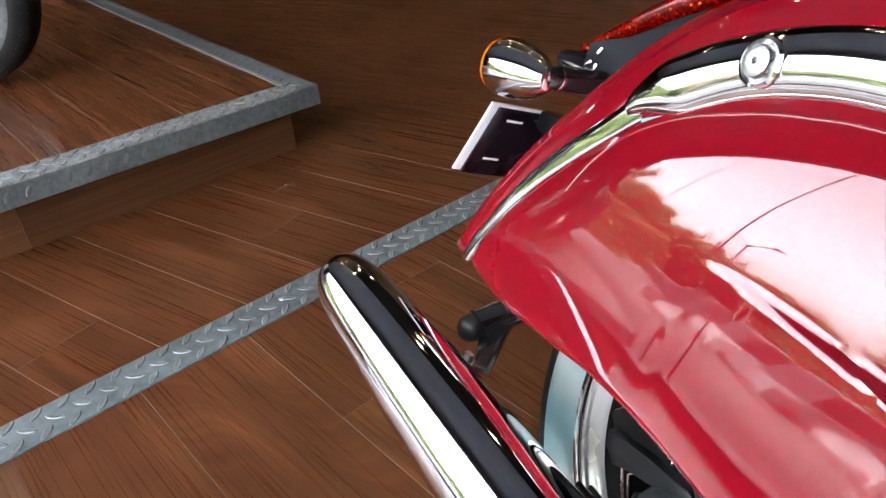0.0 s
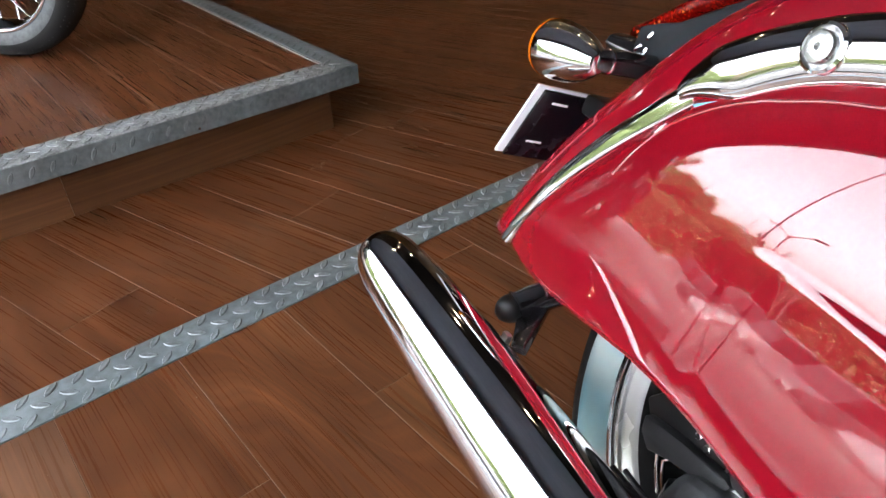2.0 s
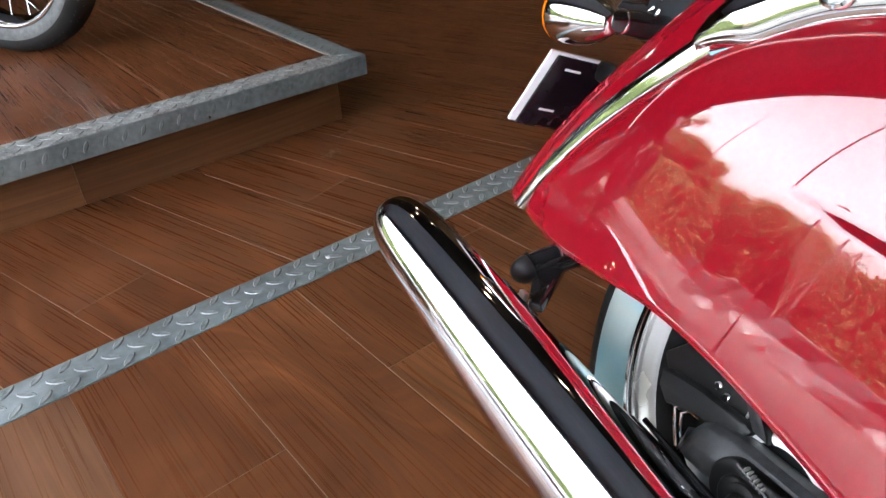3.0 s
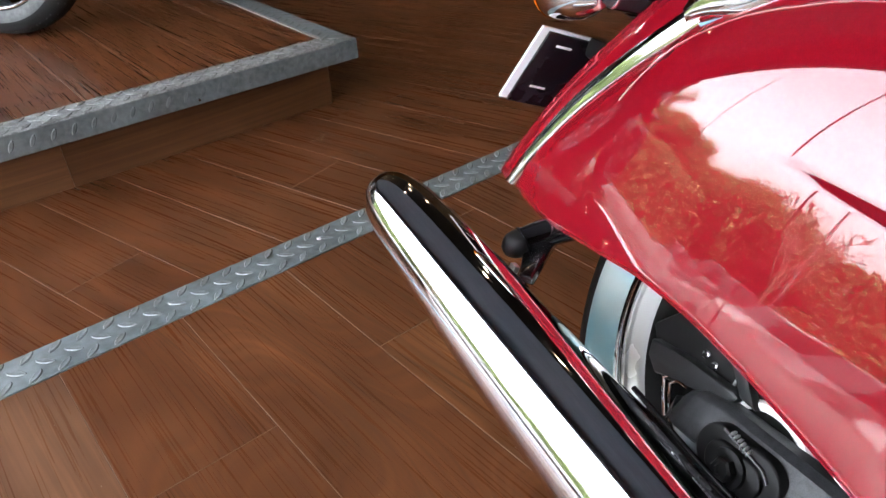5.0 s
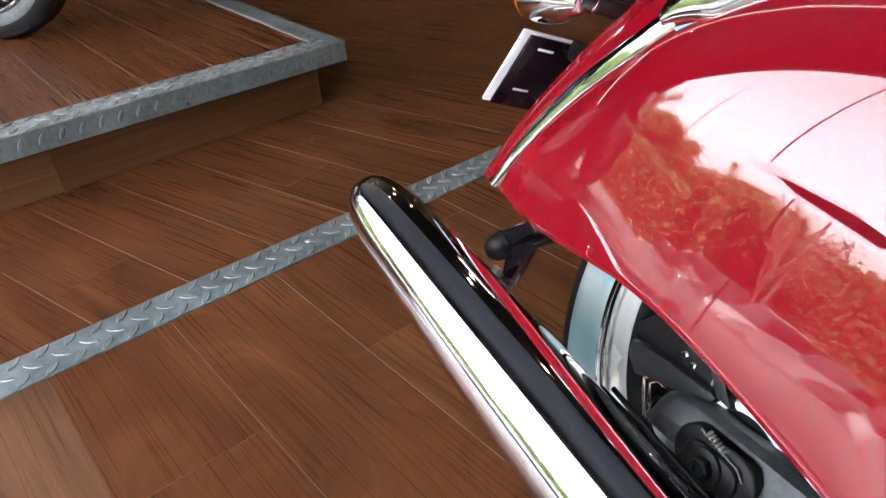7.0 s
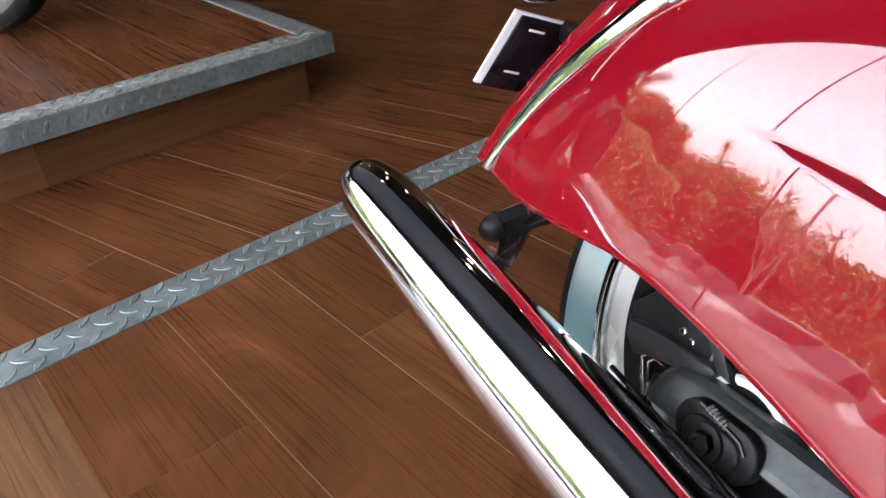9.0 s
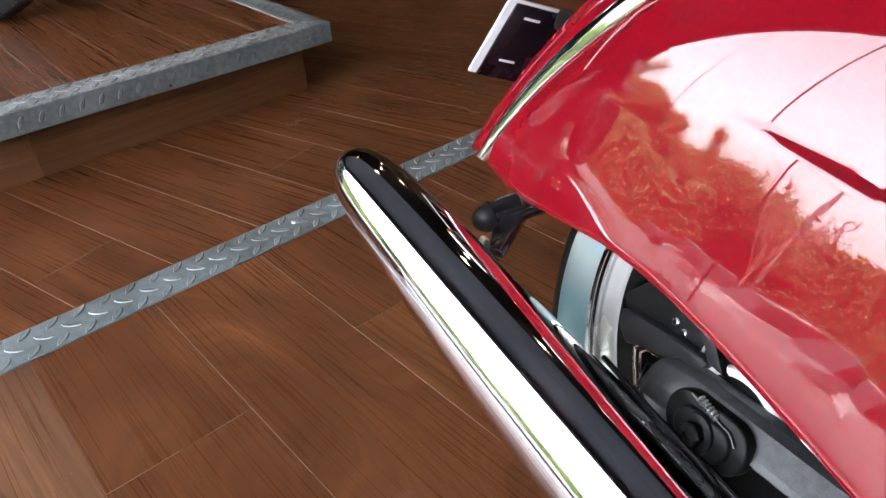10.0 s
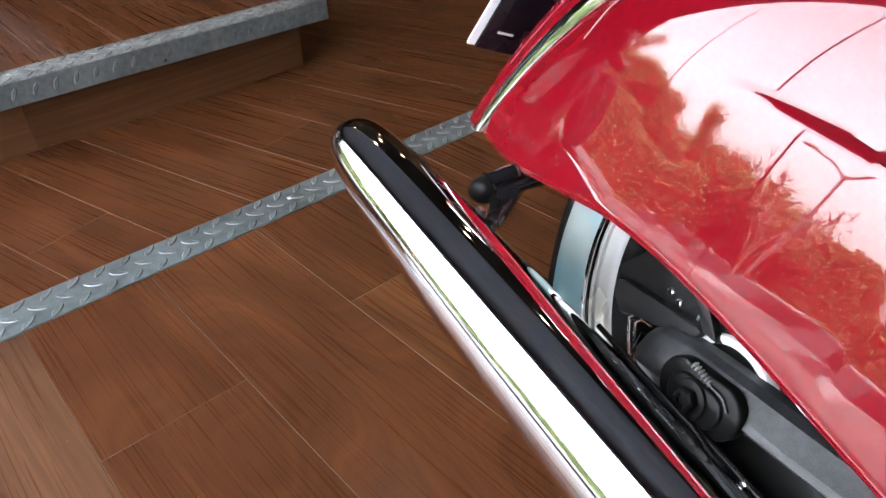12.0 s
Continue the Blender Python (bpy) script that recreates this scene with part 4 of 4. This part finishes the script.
# hoses and bolts between silencer and swing arm
for rad, pts in ((0.0040, [(0.12, 0.136, -0.078), (0.074, 0.134, -0.078), (0.035, 0.133, -0.074), (-0.01, 0.131, -0.074), (-0.052, 0.129, -0.074), (-0.10, 0.127, -0.078), (-0.30, 0.124, -0.090)]), (0.0030, [(0.10, 0.142, -0.062), (0.070, 0.141, -0.064), (0.019, 0.139, -0.068), (-0.034, 0.137, -0.070), (-0.077, 0.134, -0.080), (-0.20, 0.128, -0.098)]), (0.0050, [(0.12, 0.122, -0.100), (0.03, 0.122, -0.098), (-0.06, 0.120, -0.100), (-0.25, 0.112, -0.112)])):
    bm = bmesh.new()
    tube(bm, pts, rad, 12)
    part("hose", bm, black_gloss, bike, "thin black hose")
for bx, bz, by in ((-0.041, -0.079, 0.128), (-0.047, -0.084, 0.128), (-0.094, -0.080, 0.130), (0.010, -0.081, 0.128), (-0.006, -0.080, 0.128)):
    bm = bmesh.new()
    lathe(bm, (bx, by - 0.004, bz), (0.2, 1, 0.5), [(0, 0.0045), (0.005, 0.0045), (0.006, 0.003), (0.006, 0.0)], 6, False)
    part("small_bolt", bm, chrome, bike)
# plain black block added to keep the gap below the swing arm dark
bm = bmesh.new()
box(bm, -0.40, 0.06, 0.078, 0.098, -0.130, -0.052, 0.006)
part("dark_gap_block", bm, black_satin, bike)

# wheel of the motorcycle on the platform -----------------------------------------------
other = thing("motorcycle", Matrix.Translation((-0.045, 1.64, PZ)) @ Matrix.Rotation(radians(-48), 4, "Z"))
tagged(other, "second motorcycle on the platform, its spoked wheel showing", "motorcycle")
oc = Vector((0, 0, 0.318))


bm = bmesh.new()
lathe(bm, oc, (0, 1, 0), [(-0.06, 0.03), (-0.05, 0.045), (0.05, 0.045), (0.06, 0.03)], 32)
front_wheel = part("front_wheel", bm, chrome_dull, other, "spoked wheel with a black tyre and chrome rim")


def other_ring(profile, mat, name, label="", cap=False, n=80):
    bm = bmesh.new()
    lathe(bm, oc, (0, 1, 0), profile, n, cap)
    return part(name, bm, mat, front_wheel, label)


other_ring([(-0.050, 0.228), (-0.062, 0.248), (-0.0655, 0.270), (-0.060, 0.290), (-0.045, 0.306), (-0.02, 0.315), (0, 0.317), (0.02, 0.315), (0.045, 0.306), (0.060, 0.290), (0.0655, 0.270), (0.062, 0.248), (0.050, 0.228)], rubber, "tyre", "black tyre with fine moulding nibs")
other_ring([(-0.0625, 0.250), (-0.0665, 0.268), (-0.0672, 0.262), (-0.064, 0.246), (-0.056, 0.232)], rubber_grey, "sidewall_band", "grey scuffed sidewall band")
other_ring([(-0.050, 0.229), (-0.057, 0.229), (-0.059, 0.224), (-0.055, 0.219), (-0.046, 0.216), (-0.02, 0.205), (0.02, 0.205), (0.046, 0.216), (0.055, 0.219), (0.059, 0.224), (0.050, 0.229)], chrome, "rim", "chrome rim")
nib_rng = random.Random(21)
bm = bmesh.new()
for i in range(64):
    for rho, yy in ((0.300, -0.0535), (0.3105, -0.034)):
        a = 2 * math.pi * (i + nib_rng.random()) / 64
        c = oc + Vector((rho * math.cos(a), yy, rho * math.sin(a)))
        out = Vector((math.cos(a), -0.6 if yy < -0.03 else 0.0, math.sin(a))).normalized()
        bmesh.ops.create_cone(bm, cap_ends=True, segments=4, radius1=0.0016, radius2=0.0008, depth=0.003, matrix=Matrix.Translation(c + out * 0.0008) @ out.to_track_quat("Z", "Y").to_matrix().to_4x4())
nibs = part("moulding_nibs", bm, rubber_grey, front_wheel, smooth=False)
tagged(nibs, kind="stuff")
for i in range(20):
    a = 2 * math.pi * (i + 0.3) / 20
    b = a + (0.5 if i % 2 else -0.5)
    sy = 0.045 if (i // 2) % 2 else -0.045
    bm = bmesh.new()
    tube(bm, [oc + Vector((0.044 * math.cos(b), sy, 0.044 * math.sin(b))), oc + Vector((0.21 * math.cos(a), sy * 0.3, 0.21 * math.sin(a)))], 0.0022, 6)
    part("spoke", bm, chrome, front_wheel)

# its unseen fork, mudguard and body rise from the wheel, added also for shade
for sy in (-1, 1):
    bm = bmesh.new()
    tube(bm, [(0.0, sy * 0.095, 0.318), (-0.10, sy * 0.098, 0.52), (-0.25, sy * 0.100, 0.84), (-0.31, sy * 0.100, 0.96)], [0.026, 0.027, 0.022, 0.022], 18)
    part("fork_leg", bm, black_satin, other, "black fork leg")
bm = bmesh.new()
guard = []
for deg in spread(50, 172, 26):
    c, sn = math.cos(radians(deg)), math.sin(radians(deg))
    guard.append([oc + Vector((c * (0.345 - 0.030 * abs(q) ** 3), 0.085 * q, sn * (0.345 - 0.030 * abs(q) ** 3))) for q in spread(-1, 1, 11)])
rings(bm, guard, closed=False)
ob = part("front_mudguard", bm, black_gloss, other, "black front mudguard")
so = ob.modifiers.new("thickness", "SOLIDIFY")
so.thickness = 0.003


def rounded_body(profile, n=20):
    """A body along x: rows of (x, centre z, half width, half height)."""
    bm = bmesh.new()
    rings(bm, [[(x, hw * math.copysign(abs(math.cos(a)) ** 0.7, math.cos(a)), z + hh * math.copysign(abs(math.sin(a)) ** 0.7, math.sin(a))) for a in (2 * math.pi * i / n for i in range(n))] for x, z, hw, hh in profile])
    return bm


part("fuel_tank", rounded_body([(-0.36, 0.88, 0.05, 0.03), (-0.42, 0.88, 0.13, 0.08), (-0.58, 0.87, 0.155, 0.11), (-0.74, 0.84, 0.13, 0.09), (-0.84, 0.81, 0.07, 0.04)]), black_gloss, other, "black fuel tank")
part("seat", rounded_body([(-0.82, 0.74, 0.10, 0.03), (-0.95, 0.70, 0.16, 0.05), (-1.10, 0.71, 0.15, 0.06), (-1.22, 0.76, 0.09, 0.03)]), black_rubber, other, "black seat")
part("engine", rounded_body([(-0.42, 0.40, 0.10, 0.14), (-0.52, 0.44, 0.16, 0.22), (-0.72, 0.46, 0.17, 0.24), (-0.90, 0.40, 0.13, 0.16)]), black_satin, other, "black engine block")
bm = bmesh.new()
tube(bm, [(-0.30, 0, 0.92), (-0.50, 0, 0.74), (-0.90, 0, 0.62), (-1.34, 0, 0.32)], 0.030, 14)
part("frame_tube", bm, black_satin, other)
bm = bmesh.new()
tube(bm, [(-0.22, -0.40, 1.02), (-0.28, -0.22, 1.06), (-0.33, 0.0, 1.00), (-0.28, 0.22, 1.06), (-0.22, 0.40, 1.02)], 0.013, 12)
part("handlebar", bm, black_satin, other, "black handlebar")
rc = Vector((-1.36, 0, 0.318))
bm = bmesh.new()
lathe(bm, rc, (0, 1, 0), [(-0.05, 0.21), (-0.072, 0.26), (-0.05, 0.306), (0, 0.317), (0.05, 0.306), (0.072, 0.26), (0.05, 0.21)], 64, False)
rear_tyre = part("rear_tyre", bm, rubber, other, "black rear tyre")
bm = bmesh.new()
lathe(bm, rc, (0, 1, 0), [(-0.052, 0.214), (-0.03, 0.19), (-0.02, 0.06), (0.02, 0.06), (0.03, 0.19), (0.052, 0.214)], 48)
part("rim", bm, black_satin, rear_tyre)
bm = bmesh.new()
lathe(bm, oc, (0, 1, 0), [(-0.115, 0.012), (-0.11, 0.016), (0.11, 0.016), (0.115, 0.012)], 20)
part("axle", bm, chrome_dull, other)

# street outside ---------------------------------------------------------------------
def sheet(name, label, category, mat, x0, x1, y0, y1, z0, z1):
    bm = bmesh.new()
    box(bm, x0, x1, y0, y1, z0, z1)
    return tagged(new(name, finish(name, bm, mat, False)), label, category, kind="structure")


STREET = -1.5
sheet("ground", "dusty ground with patches of green", "ground", earth, -400, 400, -400, 400, -2.4, STREET)
sheet("pavement", "grey paved forecourt in front of the shop", "pavement", pavement_mat, -4.4, X0 - 0.12, -60, 60, -1.6, -0.17)
sheet("foundation", "concrete plinth under the showroom", "foundation", pavement_mat, X0 - 0.118, X1 + 0.2, Y0 - 0.2, Y1 + 0.2, -1.6, -0.152)
sheet("road", "grey asphalt road", "road", asphalt, -14.0, -4.55, -160, 160, -1.6, STREET + 0.04)
sheet("kerb", "pale concrete edge of the forecourt above the road", "kerb", pavement_mat, -4.55, -4.4, -160, 160, -1.6, -0.155)


def tree(x, y, h, spread_r, seed, leaves=2600):
    r = random.Random(seed)
    t = thing("tree", pose(x, y, STREET - 0.02))
    tagged(t, "broad green street tree" if leaves else "bare street tree with thin twigs", "tree", "street trees")
    bm = bmesh.new()
    trunk_h = h * 0.4
    tube(bm, [(0, 0, 0), (r.uniform(-.1, .1), r.uniform(-.1, .1), trunk_h * 0.5), (r.uniform(-.2, .2), r.uniform(-.2, .2), trunk_h), (0.1, 0.1, h * 0.62)], [h * g for g in ((0.032, 0.025, 0.02, 0.01) if leaves else (0.014, 0.011, 0.009, 0.005))], 10)
    ends = []
    for i in range(9 if leaves else 14):
        a = 2 * math.pi * i / 9 + r.uniform(-.3, .3)
        z0 = trunk_h * r.uniform(0.75, 1.25)
        e = Vector((math.cos(a) * spread_r * r.uniform(.5, .9), math.sin(a) * spread_r * r.uniform(.5, .9), h * r.uniform(.6, .95)))
        m = Vector((e.x * 0.45, e.y * 0.45, (z0 + e.z) / 2 + 0.1 * h * r.uniform(-.5, .5)))
        tube(bm, [(0, 0, z0), m, e], [h * g for g in ((0.012, 0.008, 0.003) if leaves else (0.006, 0.004, 0.002))], 6)
        ends += [e, m]
        for k in range(3 if leaves else 9):
            q = m.lerp(e, r.random())
            f = q + Vector((r.uniform(-1, 1), r.uniform(-1, 1), r.uniform(-.2, 1))) * spread_r * 0.32
            tube(bm, [q, q.lerp(f, 0.5) + Vector((0, 0, 0.05 * h * r.random())), f], [h * 0.004, h * 0.0025, h * 0.001], 5)
            ends.append(f)
    part("trunk", bm, bark, t)
    if leaves:
        verts, faces = [], []
        clumps = [e + Vector((r.uniform(-.4, .4), r.uniform(-.4, .4), r.uniform(-.3, .4))) for e in ends for _ in range(2)]
        for i in range(leaves):
            c = r.choice(clumps) + Vector((r.gauss(0, .45), r.gauss(0, .45), r.gauss(0, .38))) * spread_r * 0.30
            s = r.uniform(0.045, 0.10)
            u = Vector((r.gauss(0, 1), r.gauss(0, 1), r.gauss(0, 1))).normalized()
            v = u.orthogonal().normalized()
            n = len(verts)
            verts += [c - u * s, c + v * s * 0.5, c + u * s, c - v * s * 0.5]
            faces.append((n, n + 1, n + 2, n + 3))
        me = bpy.data.meshes.new("crown")
        me.from_pydata([tuple(v) for v in verts], [], faces)
        me.materials.append(leaf)
        o = new("crown", me)
        o.parent = t
        tagged(o, kind="stuff")
    return t


for tx, ty, th, ts, sd, tl in [(-2.8, 30.0, 9.2, 4.4, 1, 40000), (-6.2, 29.0, 8.2, 3.6, 4, 38000), (-8.6, 26.0, 6.2, 3.0, 2, 36000), (-11.4, 24.0, 5.2, 2.6, 8, 32000), (-13.6, 23.0, 4.6, 2.4, 9, 26000), (-16.0, 21.5, 4.0, 2.4, 10, 26000), (-13.4, 16.2, 4.4, 1.7, 3, 0)]:
    tree(tx, ty, th + 1.15, ts, sd, tl)
for i in range(11):
    tree(-22.0 - 1.5 * (i % 3), -4.0 + 5.5 * i, 4.5 + 0.5 * ((i * 5) % 4), 3.0, 20 + i, 5000)


def hedge(points, seed, count, tall=2.5, thick=0.5, label="dense green roadside shrubs of uneven height"):
    """Dense roadside shrubs: leaves scattered along a line, of uneven height."""
    r = random.Random(seed)
    verts, faces = [], []
    for _ in range(count):
        k = r.random() * (len(points) - 1)
        a, b = Vector(points[int(k)]), Vector(points[int(k) + 1])
        p = a.lerp(b, k - int(k))
        top = tall * (1 + 0.36 * noise.noise(p * 0.22) + 0.24 * noise.noise(p * 0.9))
        c = p + Vector((r.gauss(0, thick), r.gauss(0, thick), top * (1 - r.random() ** 1.6)))
        sz = r.uniform(0.022, 0.055) * (0.35 + tall * 0.65)
        u = Vector((r.gauss(0, 1), r.gauss(0, 1), r.gauss(0, 1))).normalized()
        v = u.orthogonal().normalized()
        n = len(verts)
        verts += [c - u * sz, c + v * sz * 0.6, c + u * sz, c - v * sz * 0.6]
        faces.append((n, n + 1, n + 2, n + 3))
    me = bpy.data.meshes.new("hedge")
    me.from_pydata([tuple(v) for v in verts], [], faces)
    me.materials.append(leaf)
    return tagged(new("hedge", me), label, "shrubs", kind="stuff")


hedge([(-19, -12, STREET), (-18.5, 2, STREET), (-19, 16, STREET), (-18, 30, STREET), (-14, 42, STREET), (-4, 48, STREET), (8, 50, STREET)], 5, 110000, 3.6)
hedge([(2, 27, STREET), (-6, 24, STREET), (-11.5, 20, STREET)], 7, 80000, 3.7, 0.6, "dense green shrubs under the street trees")


def parked_car(x, y, turn, paint, label):
    """A saloon seen from afar: lower body, cabin, glass, wheels and lamps."""
    car = thing("car", pose(x, y, STREET + 0.04, 0, 0, turn))
    tagged(car, label, "car", "cars parked across the road")
    bm = bmesh.new()
    loops = []
    for yy in (-0.80, -0.74, 0.74, 0.80):
        k = 0.97 if abs(yy) > 0.78 else 1.0
        loops.append([(px_ * k, yy, 0.22 + (pz_ - 0.22) * k) for px_, pz_ in [(-2.05, 0.30), (-2.1, 0.55), (-2.0, 0.80), (-1.2, 0.92), (1.1, 0.92), (1.9, 0.80), (2.1, 0.60), (2.08, 0.30)]])
    rings(bm, loops)
    part("body", bm, paint, car)
    bm = bmesh.new()
    rings(bm, [[(px_, yy * (1 - 0.16 * (pz_ - 0.9) / 0.5), pz_) for px_, pz_ in [(-1.25, 0.91), (-0.75, 1.38), (0.45, 1.40), (1.05, 0.91)]] for yy in (-0.72, 0.72)])
    part("cabin", bm, black_gloss, car)
    bm = bmesh.new()
    box(bm, -0.70, 0.42, -0.60, 0.60, 1.37, 1.43, 0.03)
    part("roof", bm, paint, car)
    for wx in (-1.3, 1.3):
        for wy in (-0.74, 0.74):
            bm = bmesh.new()
            lathe(bm, (wx, wy - 0.09, 0.30), (0, 1, 0), [(0, 0.24), (0.02, 0.30), (0.16, 0.30), (0.18, 0.24)], 20)
            w_ = part("wheel", bm, rubber, car)
            bm = bmesh.new()
            lathe(bm, (wx, wy - 0.095, 0.30), (0, 1, 0), [(0, 0.18), (0.19, 0.18)], 16)
            part("rim", bm, chrome_dull, w_)
    for wy in (-0.6, 0.6):
        bm = bmesh.new()
        box(bm, 2.02, 2.09, wy - 0.15, wy + 0.15, 0.58, 0.70, 0.02)
        part("headlight", bm, chrome_dull, car)
    return car


white_car = material("pale_car_paint", (0.13, 0.13, 0.135), 0.5, 0.0, 0.2)
speckle(white_car, 3, 0.05, (0.13, 0.13, 0.135))
grey_car = material("grey_car_paint", (0.05, 0.052, 0.055), 0.5, 0.0, 0.2)
speckle(grey_car, 3, 0.08, (0.05, 0.052, 0.055))
parked_car(-12.6, 19.6, 2, white_car, "white saloon car parked nose out across the road")
parked_car(-12.4, 16.6, -1, grey_car, "grey saloon car parked nose out across the road")
parked_car(-12.7, 13.8, 1, white_car, "white saloon car parked nose out across the road")
parked_car(-12.5, 11.0, 0, grey_car, "grey saloon car parked nose out across the road")
parked_car(-12.6, 8.2, 2, white_car, "white saloon car parked nose out across the road")

bm = bmesh.new()
tube(bm, [(0, 0, 0), (0, 0, 4.5), (0, 0, 8.2)], [0.08, 0.06, 0.045], 12)
lamp_post = thing("street_lamp", pose(-15.0, 17.6, STREET) @ Matrix.Diagonal((1, 1, 0.72, 1)))
tagged(lamp_post, "tall galvanised street lamp with two arms", "street lamp")
part("pole", bm, pole_paint, lamp_post)
for s in (1, -1):
    bm = bmesh.new()
    tube(bm, [(0, 0, 8.0), (0, s * 0.8, 8.6), (0, s * 1.7, 8.9)], 0.045, 8)
    armp = part("arm", bm, pole_paint, lamp_post)
    bm = bmesh.new()
    box(bm, -0.14, 0.14, s * 1.7 - 0.32, s * 1.7 + 0.32, 8.84, 8.97, 0.04)
    part("lamp_head", bm, pole_paint, armp)

# dust on the boards, and a pale scuff
dust_mat = material("pale_dust", (0.30, 0.25, 0.20), 0.9)
speckle(dust_mat, 300, 0.3, (0.30, 0.25, 0.20), (0.8, 0.95))
dust_rng = random.Random(31)


def flake(bm, x, y, length, width, turn):
    c, sn = math.cos(turn), math.sin(turn)
    low, high = [], []
    for i in range(6):
        a = 2 * math.pi * i / 6
        u, w = length * math.cos(a) * dust_rng.uniform(0.6, 1.2), width * math.sin(a) * dust_rng.uniform(0.6, 1.2)
        low.append((x + u * c - w * sn, y + u * sn + w * c, 0.0001))
        high.append((x + 0.7 * (u * c - w * sn), y + 0.7 * (u * sn + w * c), 0.0005))
    rings(bm, [low, high])


bm = bmesh.new()
for _ in range(70):
    y = dust_rng.uniform(-0.75, 0.62)
    if not -0.01 < y < 0.11:
        flake(bm, dust_rng.uniform(-0.62, 0.55), y, dust_rng.uniform(0.0005, 0.0014), dust_rng.uniform(0.0004, 0.0009), dust_rng.uniform(0, 3.1))
tagged(new("dust", finish("dust", bm, dust_mat, False)), "specks of pale dust on the laminate floor", "dust", kind="stuff")
bm = bmesh.new()
for _ in range(34):
    flake(bm, 0.393 + dust_rng.gauss(0, 0.022), 0.516 + dust_rng.gauss(0, 0.012), dust_rng.uniform(0.002, 0.007), dust_rng.uniform(0.0003, 0.0008), 0.35 + dust_rng.gauss(0, 0.25))
tagged(new("scuff_mark", finish("scuff_mark", bm, dust_mat, False)), "pale dry scuff on the laminate floor", "scuff", kind="stuff")

# boards of the floor and of the platform, last ---------------------------------------
lay(floor, (0, 0), 0, 0.213, 1.38, 0.0, room + [(0, 0.03, 0, -1)], {-3: -0.95, -2: -0.355, -1: -0.80, 0: -0.316, 1: -0.085, 2: -0.55}, (-14, 21, -4.6, 1.5), wood, pale={-3: wood_pale, (0, -1): wood_knot})
UPA = 14.5
lay(floor, (0.074 * math.cos(radians(UPA)), 0.074 * math.sin(radians(UPA))), UPA, 0.18, 1.20, 0.0, room + [(0, 0.06, 0, 1)], {-2: 0.32, -1: 0.95, 0: 0.75, 1: 0.25, 2: 1.0, 3: 0.463}, (-14, 30, -1.5, 6.5), wood_soft)
plat_hp = [(PX - PL, 0, 1, 0), (0, PY + 0.09, 0, 1), (0, PY + PD - 0.002, 0, -1), (PX - 0.075, PY, -math.cos(radians(3.2)), math.sin(radians(3.2)))]
lay(platform, (0.084 - PX, 0), -1.2, 0.1885, 1.20, PZ, [(h[0] - PX, h[1] - PY, h[2], h[3]) for h in plat_hp], {}, (-20, 12, -0.5, 5.5), wood_soft)
